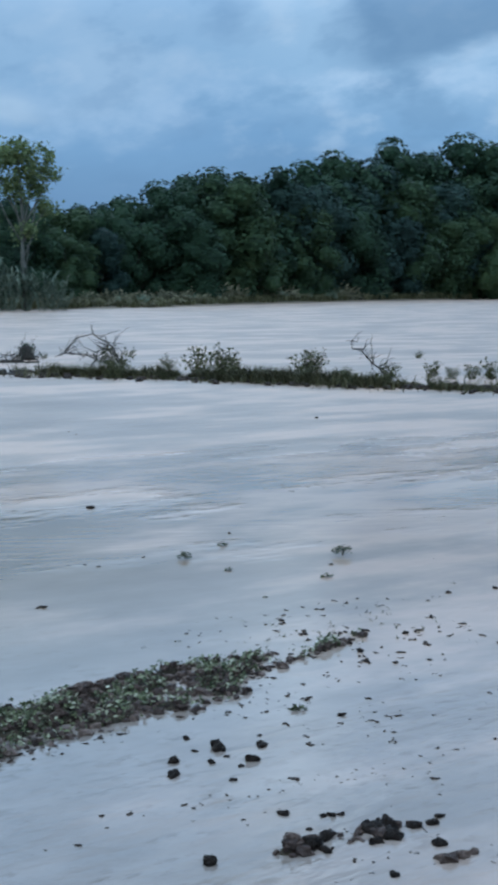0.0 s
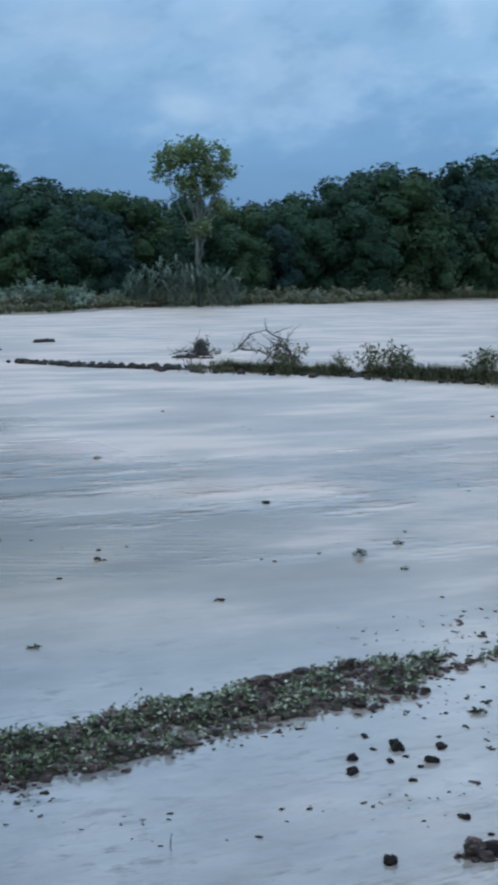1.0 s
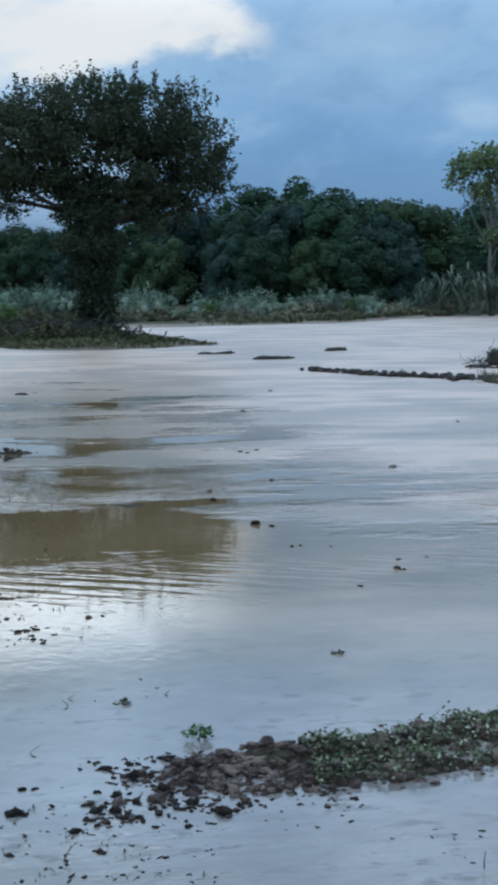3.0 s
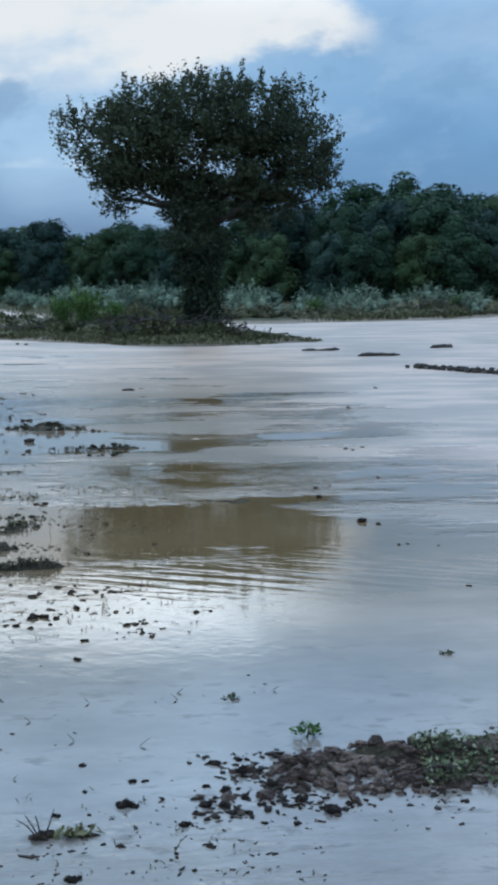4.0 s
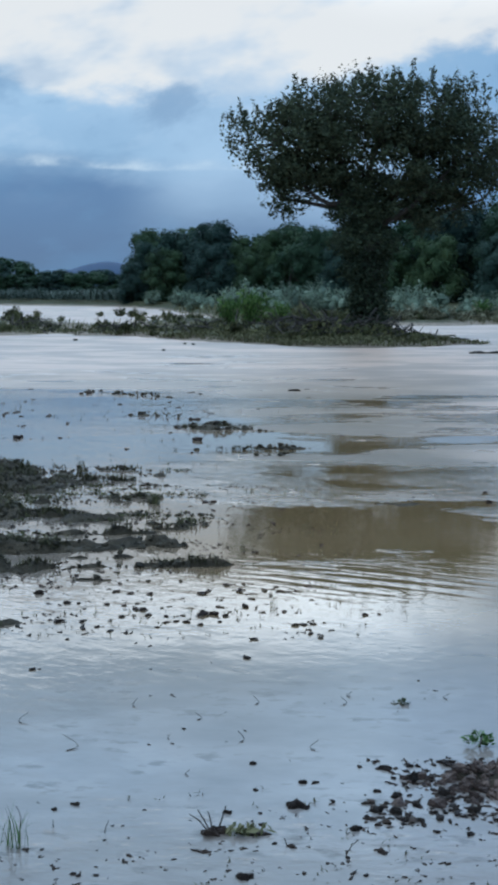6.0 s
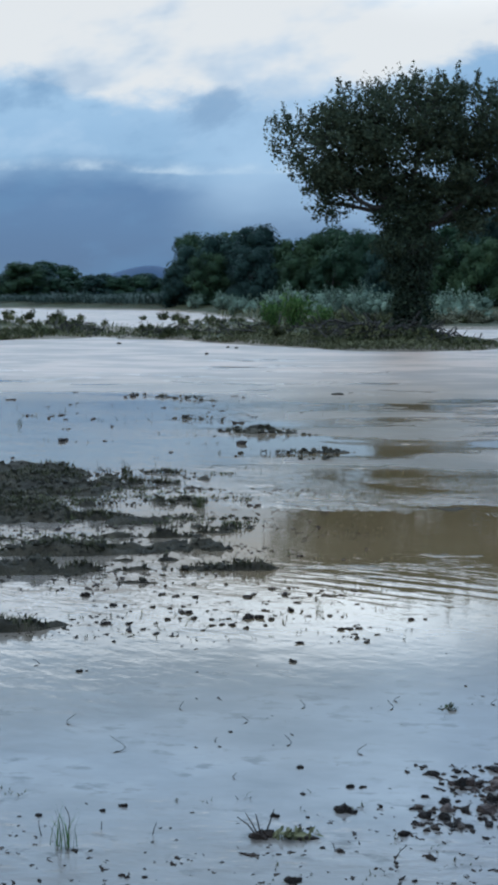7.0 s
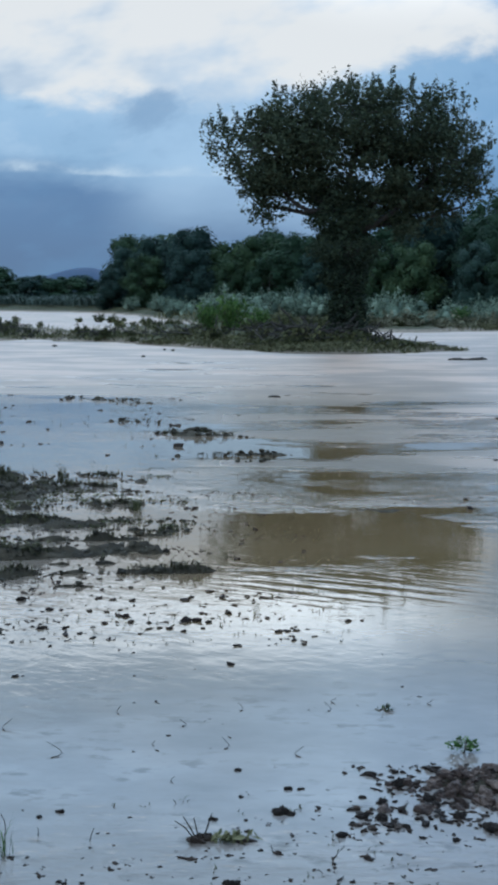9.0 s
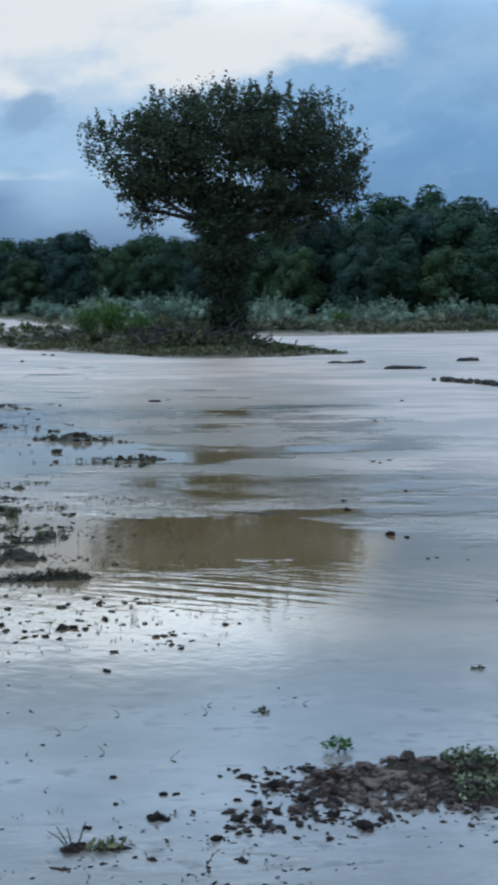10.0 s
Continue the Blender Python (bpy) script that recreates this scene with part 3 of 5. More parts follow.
FLAT_BARS += [(-0.95 - 2.5 * float(_bar_rng.uniform()) ** 1.2, float(_bar_rng.uniform(6.9, 11.6)), float(_bar_rng.uniform(0.12, 0.5)), float(_bar_rng.uniform(0.03, 0.075)),
               float(_bar_rng.normal(-3, 6)), float(_bar_rng.uniform(0.006, 0.020))) for _ in range(30)]
FAR_BARS = [(-1.15, 14.8, 0.60, 0.20, -24, 0.026), (-0.45, 12.9, 0.60, 0.10, 12, 0.022), (-0.2, 12.45, 0.32, 0.10, 0, 0.014),
        (-2.9, 19.6, 1.1, 0.10, -35, 0.020), (-2.0, 16.2, 0.8, 0.08, -25, 0.014), (0.9, 9.65, 0.55, 0.10, 0, 0.010),
        (4.5, 32.5, 0.9, 0.35, 0, 0.03), (6.3, 35.5, 2.2, 0.6, -12, 0.06)]
BARS = STRIP_BARS + FLAT_BARS + FAR_BARS


def height(x, y):
    """The lie of the land; the flood stands at zero."""
    far = np.hypot(x, y)
    wob = fbm(x * 0.35, y * 0.35, 3) * 1.2
    d = inside_by(SHORE, x, y) + wob * smooth(far, 25, 45)
    c = inside_by(CHANNEL, x, y) + wob * 1.5
    z = -0.06 + 0.26 * smooth(d, -0.4, 1.6) + 0.45 * smooth(d, 3, 22) + 0.6 * smooth(d, 40, 300)
    z = np.where(far > 20, z - 0.75 * smooth(c, -1.5, 1.5) * smooth(d, 0, 3), z)
    z += np.where(d > 0, fbm(x * 0.5, y * 0.5, 3) * 0.16, 0)
    # the low plain on the left, awash in long hollows
    low = smooth(-x, 1.5, 6.5) * smooth(y, 42, 47) * smooth(y, 130, 100) * smooth(d, 0, 1.5)
    z -= low * (0.36 * smooth(d, 3, 22) + 0.34 * (fbm(x * 0.10, y * 0.26, 3) + 0.16))
    # the bank on which the camera stands
    z += 0.3 * smooth(-y, -1.0, 0.5)
    crumb = fbm(x * 7, y * 13, 4) * 0.055 + fbm(x * 1.1, y * 4.5, 3) * 0.03
    soft = fbm(x * 1.7, y * 1.7, 3) * 0.03
    bar = np.zeros(x.shape)
    for bx, by, hl, hw, turn, h in BARS:
        ca, sa = math.cos(radians(turn)), math.sin(radians(turn))
        u, v = ((x - bx) * ca + (y - by) * sa) / hl, (-(x - bx) * sa + (y - by) * ca) / hw
        w = fbm(x * 3 / (0.4 + 3 * hw), y * 3 / (0.4 + 3 * hw), 3) * 0.9
        bar = np.maximum(bar, (h + 0.05) * smooth(1.35 - np.hypot(u, v) - w * 0.6, 0, 0.75))
    near = smooth(far, 40, 16)
    z += near * (bar + soft + crumb * (0.25 + 13 * np.minimum(bar, 0.08)))
    return z


def graded(lo, hi, step, end_lo, end_hi, grow=1.13):
    mid = list(np.arange(lo, hi, step))
    up, s = [], step
    while (up[-1] if up else hi) < end_hi:
        s *= grow
        up.append((up[-1] if up else mid[-1]) + s)
    dn, s = [], step
    while (dn[-1] if dn else lo) > end_lo:
        s *= grow
        dn.append((dn[-1] if dn else mid[0]) - s)
    return np.array(dn[::-1] + mid + up)


def sheet(name, xs, ys, zf, mat):
    gx, gy = np.meshgrid(xs, ys)
    v = np.stack([gx.ravel(), gy.ravel(), zf(gx, gy).ravel()], 1)
    nx, ny = len(xs), len(ys)
    i = (np.arange(ny - 1)[:, None] * nx + np.arange(nx - 1)).ravel()
    return new(name, mesh_of(name, v, np.stack([i, i + 1, i + nx + 1, i + nx], 1), mat, True))


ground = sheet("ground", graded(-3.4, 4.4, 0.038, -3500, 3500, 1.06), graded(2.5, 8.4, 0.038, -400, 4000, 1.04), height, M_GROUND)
tagged(ground, "dark wet ploughed silt and rough grassy banks around the flood", "ground", kind="structure")


def flat(x, y):
    return np.zeros(x.shape)


water = sheet("water", np.linspace(-400, 500, 46), np.linspace(-60, 300, 19), flat, M_WATER)
tagged(water, "brown silty flood water standing over the field, reflecting the clouds", "water", kind="structure")


def ground_at(x, y):
    return float(height(np.array([float(x)]), np.array([float(y)]))[0])


def polar(az, dist):
    return dist * math.sin(radians(az)), dist * math.cos(radians(az))


# far hill beyond the plain, its haze painted in as blue
def hill():
    rng = np.random.default_rng(3)
    u = np.linspace(-1, 1, 60)
    vs, fs = [], []
    for j, q in enumerate(np.linspace(-1, 1, 14)):
        for a in u:
            az = -10.5 + 7 * a
            x, y = polar(az, 2600 + 300 * q)
            vs.append((x, y, 58 * max(0, 1 - abs(a - 0.25) ** 1.4) * (1 - q * q) + 6 * math.sin(9 * a) * (1 - q * q) - 4))
    for j in range(13):
        for i in range(59):
            k = j * 60 + i
            fs.append((k, k + 1, k + 61, k + 60))
    tagged(new("hill", mesh_of("hill", vs, fs, M_HAZY_HILL, True)), "wooded hill far behind the plain, coloured blue for haze", "hill", kind="structure")


hill()

# ---- the lone tree ----


def in_blobs(rng, blobs, n, shell=0.55):
    """Points within a union of ellipsoids, crowded towards their skins."""
    b = np.array(blobs, float)
    vol = (b[:, 3] * b[:, 4] * b[:, 5]) ** 0.75
    k = rng.choice(len(b), n, p=vol / vol.sum())
    d = rng.normal(0, 1, (n, 3))
    d /= np.linalg.norm(d, axis=1, keepdims=True)
    r = rng.uniform(shell**3, 1, n)[:, None] ** (1 / 3)
    return b[k, :3] + d * r * b[k, 3:]


def lone_tree(x, y):
    rng = np.random.default_rng(11)
    thing = tagged(new("tree"), "lone dark broad-crowned oak with an ivy-clad trunk", "tree")
    thing.location = (x, y, ground_at(x, y) - 0.05)
    blobs = [(-2.75, 0, 6.15, 1.75, 1.9, 1.15), (-1.2, 0.2, 6.9, 1.6, 2.0, 1.15), (0.3, -0.1, 7.2, 1.7, 2.2, 1.2), (2.1, 0.1, 6.9, 1.8, 2.2, 1.25),
             (3.2, 0, 5.8, 1.35, 1.9, 1.2), (1.6, 0, 5.6, 1.5, 1.9, 1.0), (-0.4, 0, 5.6, 1.6, 1.7, 0.9), (-2.6, 0, 5.1, 0.8, 1.0, 0.7), (-2.85, 0, 4.75, 0.55, 0.7, 0.5),
             (2.6, 0.3, 4.6, 1.5, 1.5, 0.6), (0.3, 0, 4.7, 1.1, 1.1, 0.7), (-1.0, 0, 5.1, 0.9, 0.9, 0.5), (1.5, 0, 4.5, 1.2, 1.2, 0.7), (-1.7, 0, 5.4, 1.0, 1.0, 0.6), (-0.6, 0, 4.9, 0.7, 0.8, 0.5), (2.0, 0, 4.1, 0.8, 0.8, 0.35), (3.9, 0, 4.9, 0.7, 1.2, 0.5)]
    tips = in_blobs(rng, blobs, 660, 0.42)
    tips = (tips - [0.1, 0, 5.6]) * [0.93, 0.93, 0.90] + [0.05, 0, 5.55]
    keep = (np.abs(tips[:, 2] - 5.45 + 0.10 * tips[:, 0]) > 0.30) | (np.abs(tips[:, 0] - 0.2) > 2.3) | (rng.uniform(size=len(tips)) < 0.6)
    tips = tips[keep]
    woods = [tube(wander(rng, (0, 0, -0.1), (0.12, 0, 4.3), 9, 0.03), np.linspace(0.40, 0.20, 9), 10)]
    piece("trunk", mesh_of("trunk", *woods[0], M_BARK, True), thing, "dark furrowed trunk")
    limbs = []
    for b in blobs:
        z0 = rng.uniform(3.3, 4.2)
        p = wander(rng, (0.1, 0, z0), (b[0], b[1], b[2] - 0.2), 8, 0.09)
        p[1:-1, 2] += np.sin(np.linspace(0, np.pi, 8))[1:-1] * -0.15
        limbs.append((p, tube(p, np.linspace(0.11, 0.025, 8), 7)))
    for p, (v, f) in limbs:
        piece("limb", mesh_of("limb", v, f, M_BARK, True), thing)
    ends = np.array([q for p, _ in limbs for q in p[3:]])
    more = np.repeat(np.array([q for p, _ in limbs for q in p[5:]]), 3, 0)
    tips = np.concatenate([tips, more + rng.normal(0, 0.22, more.shape)])
    twigs = []
    for tip in tips[:360]:
        j = np.argmin(((ends - tip) ** 2).sum(1) + rng.uniform(0, 0.3, len(ends)))
        twigs.append(tube(wander(rng, ends[j], tip, 4, 0.04), (0.028, 0.02, 0.013, 0.006), 4))
    tagged(piece("twigwork", mesh_of("twigwork", *joined(twigs), M_BARK), thing), kind="stuff")
    # leafy shoots that reach outwards and up from the twig ends
    middle = np.array([0.2, 0.0, 5.2])
    out = (tips - middle) / np.linalg.norm(tips - middle, axis=1, keepdims=True)
    out += rng.normal(0, 0.45, out.shape) + [0, 0, 0.25]
    out /= np.linalg.norm(out, axis=1, keepdims=True)
    count = rng.integers(44, 118, len(tips))
    span = rng.uniform(0.3, 0.62, len(tips))
    t = rng.uniform(-0.7, 1.0, count.sum())
    c = np.repeat(tips, count, 0) + np.repeat(out * span[:, None], count, 0) * t[:, None]
    c += rng.normal(0, 1, c.shape) * (0.155 - 0.085 * np.clip(t, 0, 1))[:, None] * [1.1, 1.1, 0.8]
    # upright shoots along the top of the crown
    shoots = []
    for _ in range(190):
        b = blobs[rng.integers(0, 5)]
        a = rng.uniform(-1, 1)
        root = np.array([b[0] + a * b[3], b[1] + rng.uniform(-1, 1) * b[4] * 0.6, b[2] + b[5] * math.sqrt(max(0.05, 1 - a * a)) * 0.66])
        n = rng.integers(9, 26)
        t = np.linspace(0, rng.uniform(0.15, 0.62), n)[:, None]
        shoots.append(root + t * np.array([rng.normal(0, 0.30) + a * 0.4, rng.normal(0, 0.3), 1.0]) + rng.normal(0, 0.045, (n, 3)))
    c = np.concatenate([c] + shoots)
    c[:, 2] -= 0.12
    v, f = leaves(rng, c, 0.112, 0.62)
    piece("crown", mesh_of("crown", v, f, M_LONE), thing, "dense dull green leaves with small gaps of sky")
    # ivy round the trunk, wider above
    n = 19000
    z = rng.uniform(0.0, 4.2, n)
    r = (0.50 + 0.10 * z + 0.14 * np.sin(z * 2.3 + 1)) * np.sqrt(rng.uniform(0.25, 1, n)) * (1 + 0.25 * np.sin(z * 7))
    g = rng.uniform(0, 2 * np.pi, n)
    r *= 1 + 0.35 * fbm(g * 1.6 + 9, z * 1.4, 3)
    c = np.stack([r * np.cos(g) + 0.1 - 0.06 * z, r * np.sin(g), z], 1) + rng.normal(0, 0.11, (n, 3))
    v, f = leaves(rng, c, 0.095, 0.7)
    piece("ivy", mesh_of("ivy", v, f, M_IVY), thing, "dark ivy and suckers cladding the trunk")
    return thing


lone_tree(1.82, 40.0)

# ---- the wood on the far bank ----


def sprays(rng, centres, normals, size):
    """Far-off leafy sprays: one pointed face each, lying along the skin of the crown."""
    n = len(centres)
    nr = normals + rng.normal(0, 0.38, (n, 3))
    nr /= np.linalg.norm(nr, axis=1, keepdims=True) + 1e-9
    a = np.cross(nr, rng.normal(0, 1, (n, 3)))
    a /= np.linalg.norm(a, axis=1, keepdims=True) + 1e-9
    b = np.cross(nr, a)
    s = (size * rng.uniform(0.55, 1.4, n))[:, None]
    v = np.stack([centres + a * s * 0.62, centres - a * s * 0.42 + b * s * 0.44, centres - a * s * 0.38 - b * s * 0.48], 1)
    return v.reshape(-1, 3), np.arange(n * 3).reshape(-1, 3)


def wood_tree(seed, mat, label, wide=0.36, low=0.04, mounds=20, count=7600, leaf=0.26, gaps=0.0):
    """A full-grown bank tree ten metres high: a crown of overlapping leafy mounds over a closed core."""
    rng = np.random.default_rng(seed)
    thing = tagged(new("tree"), label, "tree", "trees of the far wood")
    h = 10.0
    trunk = wander(rng, (0, 0, -0.3), (rng.normal(0, 0.3), 0, h * 0.62), 7, 0.12)
    parts = [tube(trunk, np.linspace(0.24, 0.08, 7), 7)]
    cs, rs = [], []
    for i in range(mounds):
        z = h * (low + (0.86 - low) * (i + rng.uniform(0, 1)) / mounds)
        prof = math.sin(math.pi * min(1, max(0.0, (z / h + 0.12) / 1.14)) ** 0.8) ** 0.6
        g, q = 2.4 * i + rng.normal(0, 0.5), wide * h * prof * rng.uniform(0.45, 0.85)
        r = rng.uniform(0.95, 1.75) * (1.0 if z < 0.7 * h else 0.82) * (1 - 0.3 * gaps)
        cs.append((q * math.cos(g), q * math.sin(g), max(z, r * 0.55)))
        rs.append(r)
    cs, rs = np.array(cs), np.array(rs)
    for c in cs[::2]:
        parts.append(tube(wander(rng, trunk[int(rng.integers(2, 6))], c, 5, 0.1), (0.09, 0.07, 0.05, 0.035, 0.015), 5))
    piece("trunk", mesh_of("trunk", *joined(parts), M_BARK, True), thing)
    k = rng.choice(mounds, count, p=rs**2 / (rs**2).sum())
    d = rng.normal(0, 1, (count, 3)) + [0, 0, 0.25]
    d /= np.linalg.norm(d, axis=1, keepdims=True)
    bump = fbm(d[:, 0] * 2.1 + 7 * k, d[:, 1] * 2.1 + d[:, 2] * 1.7 + 3 * k, 3)
    q = cs[k] + d * (rs[k] * (1.0 + 0.42 * bump + rng.normal(0, 0.07, count)))[:, None] * [1.08, 1.08, 0.92]
    # drop the sprays that lie deep inside other mounds
    deep = np.zeros(count, bool)
    for c, r in zip(cs, rs):
        deep |= ((q - c) ** 2).sum(1) < (0.72 * r) ** 2
    q, d = q[~deep], d[~deep]
    lists = [sprays(rng, q, d + [0, 0, 0.2], leaf)]
    for c, r in zip(cs, rs):
        v, f = lump(rng, 2 * r * (0.80 - 0.2 * gaps), 7, 5, 0.88, 0.10)
        lists.append(([(a + c[0], b + c[1], e + c[2]) for a, b, e in v], f))
    piece("crown", mesh_of("crown", *joined(lists), mat), thing)
    return thing


# skyline of the wood: bearing from the viewpoint in degrees, height of the skyline in degrees, distance of the wood's edge
AZ = [-9, -8.2, -7, -4.5, -2.5, -0.7, 4, 8, 10, 12, 14.5, 15.5, 18, 20, 22.2, 24.2, 26.5, 28.7, 31.2, 33.5, 35.8, 37, 39.7, 44, 50]
EL = [1.3, 1.7, 2.5, 3.1, 2.6, 2.85, 3.4, 3.9, 4.1, 4.0, 3.9, 3.75, 4.0, 3.9, 3.6, 4.0, 4.8, 5.1, 4.95, 5.1, 4.9, 4.8, 4.9, 5.0, 5.0]
DI = [126, 124, 122, 116, 110, 106, 96, 90, 88, 87, 86, 86, 90, 95, 103, 108, 111, 114, 124, 135, 146, 150, 158, 170, 190]


def far_wood():
    rng = np.random.default_rng(21)
    kinds = [wood_tree(31, M_WOOD_A, "dark green broadleaf tree crowded in the far wood", 0.34),
             wood_tree(32, M_WOOD_B, "mid green broadleaf tree with a rounded crown in the far wood", 0.38),
             wood_tree(33, M_WOOD_C, "blue-green tree in the far wood, tinted for haze", 0.33),
             wood_tree(34, M_WOOD_A, "dark spreading oak with a lumpy crown in the far wood", 0.42, 0.10, 22, 8000, 0.24, 0.6),
             wood_tree(35, M_WOOD_B, "leafy bank tree clothed down to the ground", 0.36, 0.03, 22),
             wood_tree(36, M_WOOD_C, "dusky narrow-crowned tree in the far wood", 0.28)]
    kinds += [wood_tree(37, M_WOOD_A, "dark tree at the back of the far wood", 0.40, 0.03, 16, 3500, 0.40),
              wood_tree(38, M_WOOD_C, "dusky tree at the back of the far wood", 0.38, 0.03, 16, 3500, 0.40)]
    used = [False] * len(kinds)

    def plant(k, x, y, h, stretch=1.0):
        m = Matrix.LocRotScale((x, y, ground_at(x, y) - 0.1), Euler((0, 0, rng.uniform(0, 6.28))), None)
        ob = copy_thing(kinds[k], m) if used[k] else kinds[k]
        used[k] = True
        ob.matrix_basis = m @ Matrix.Diagonal((h / 10 * stretch * rng.uniform(0.9, 1.2), h / 10 * stretch * rng.uniform(0.9, 1.2), h / 10, 1))

    for row, (back, part_h, gap) in enumerate([(0.0, 0.76, 2.0), (4.5, 1.03, 1.9), (10.0, 1.05, 2.6), (16.0, 0.82, 2.0)]):
        az = -7.9 + 0.5 * row
        while az < 46:
            d = float(np.interp(az, AZ, DI)) + back + rng.uniform(-1.2, 1.2)
            top = 1.6 + d * math.tan(radians(float(np.interp(az, AZ, EL)))) - 0.5
            h = 1.04 * top * part_h * rng.uniform(0.92, 1.05)
            x, y = polar(az, d)
            plant(int(rng.integers(0, 6)) if row < 2 else int(rng.integers(6, 8)) if row == 3 else int(rng.integers(0, 8)), x, y, h)
            az += gap * 1.12 * rng.uniform(0.75, 1.25) * (0.55 + 0.065 * top) * 95 / d
    # oaks that stand over the rest
    for az, el, d, h_k in [(9.3, 4.6, 105, 3), (10.9, 5.0, 106, 3), (12.2, 4.35, 108, 3), (13.4, 4.6, 110, 0), (14.2, 4.55, 108, 3), (33.0, 6.1, 150, 3), (34.4, 6.0, 152, 0),
                           (37.6, 6.7, 172, 3), (39.2, 6.95, 174, 3), (41.0, 6.6, 175, 0), (42.8, 6.4, 180, 3)]:
        x, y = polar(az, d)
        plant(h_k, x, y, 1.5 + d * math.tan(radians(el)))
    # the low wood far off on the plain
    az = -22.0
    while az < -7.6:
        el = 0.86 + (0.62 if -15.2 < az < -13.5 else 0.0) + rng.uniform(-0.06, 0.08)
        for back in (0, 14):
            d = 235 + back + rng.uniform(-5, 5)
            x, y = polar(az + 0.2 * (back > 0), d)
            plant(1 if -15.3 < az < -13.9 and not back else int(rng.integers(6, 8)), x, y, 0.7 + d * math.tan(radians(el)) * rng.uniform(0.85, 1.1), 1.75)
        az += rng.uniform(0.55, 0.9)


far_wood()


def poplar(x, y):
    rng = np.random.default_rng(41)
    thing = tagged(new("poplar"), "slender pale-stemmed poplar with thin yellowing leaves on the far bank", "tree")
    thing.location = (x, y, ground_at(x, y) - 0.1)
    top = 10.6
    thing.scale = (1.08, 1.08, 1.05)
    stem = wander(rng, (0.35, 0, 0), (0.0, 0, top * 0.9), 10, 0.05)
    piece("trunk", mesh_of("trunk", *tube(stem, np.linspace(0.17, 0.03, 10), 8), M_BARK_PALE, True), thing, "slim grey-green stem")
    blobs = [(-1.35, 0, 9.2, 0.95, 1.1, 0.75), (-0.1, 0, 9.75, 0.95, 1.1, 0.65), (1.25, 0, 9.45, 0.9, 1.0, 0.70), (2.05, 0, 8.6, 0.6, 0.8, 0.6), (-1.9, 0, 8.3, 0.6, 0.8, 0.55),
             (0.5, 0, 8.5, 0.8, 0.9, 0.55), (-0.6, 0, 7.7, 0.75, 0.8, 0.5), (0.4, 0, 7.2, 0.6, 0.7, 0.45), (1.9, 0.2, 6.6, 0.7, 0.8, 0.55), (1.2, 0, 7.7, 0.5, 0.5, 0.4), (0.3, 0, 4.9, 0.6, 0.6, 0.6)]
    for b in blobs:
        i = int(np.clip(b[2] / top * 9 - 2.2, 2, 8))
        piece("limb", mesh_of("limb", *tube(wander(rng, stem[i], b[:3], 6, 0.05), np.linspace(0.06, 0.015, 6), 6), M_BARK_PALE, True), thing)
    tips = in_blobs(rng, blobs, 200, 0.5)
    cnt = rng.integers(16, 42, 200)
    c = np.repeat(tips, cnt, 0) + rng.normal(0, 0.19, (cnt.sum(), 3))
    v, f = leaves(rng, c, 0.19, 0.85)
    piece("crown", mesh_of("crown", v, f, M_POPLAR), thing, "sparse yellow-green leaves")


poplar(*polar(20.1, 83.5))

# ---- bank growth ----


def bush(seed, name, mat, label, category, group, h, w, n, leaf, aspect, upright=0.8, stems=9, full=0):
    """A bush of stems that fan out from one foot, leafy along their length."""
    rng = np.random.default_rng(seed)
    thing = tagged(new(name), label, category, group)
    parts, cs, axs = [], [], []
    for _ in range(stems):
        g, q = rng.uniform(0, 6.28), w * 0.5 * math.sqrt(rng.uniform(0.05, 1))
        tip = np.array([q * math.cos(g), q * math.sin(g), h * rng.uniform(0.6, 1.0) * (1 - 0.35 * (2 * q / w) ** 2)])
        p = wander(rng, (tip[0] * 0.15, tip[1] * 0.15, -0.05), tip, 5, 0.03 * h)
        parts.append(tube(p, np.linspace(0.014, 0.004, 5) * max(h, 0.4), 3))
        k = n // stems
        t = rng.uniform(0.2, 1.05, k)
        c = np.stack([np.interp(t, np.linspace(0, 1, 5), p[:, i]) for i in range(3)], 1) + rng.normal(0, 0.07 * (h + w) * 0.5, (k, 3))
        c[:, 2] = np.maximum(c[:, 2], 0.0)
        cs.append(c)
        axs.append(np.tile(np.array([tip[0] * 0.8, tip[1] * 0.8, h * upright]) / h, (k, 1)))
    tagged(piece("stem_cluster", mesh_of("stem_cluster", *joined(parts), M_TWIG), thing), kind="stuff")
    lists = [leaves(rng, np.concatenate(cs), leaf, aspect, 0.4, np.concatenate(axs))]
    # closed inner sprays of a dense bush
    for _ in range(full):
        g, q = rng.uniform(0, 6.28), w * 0.36 * math.sqrt(rng.uniform(0, 1))
        v, f = lump(rng, rng.uniform(0.5, 0.8) * h * 0.62, 6, 4, 0.85, 0.14)
        zc = rng.uniform(0.25, 0.62) * h * (1 - q / w)
        lists.append(([(a + q * math.cos(g), b + q * math.sin(g), c + zc) for a, b, c in v], f))
    piece("foliage", mesh_of("foliage", *joined(lists), mat), thing)
    return thing


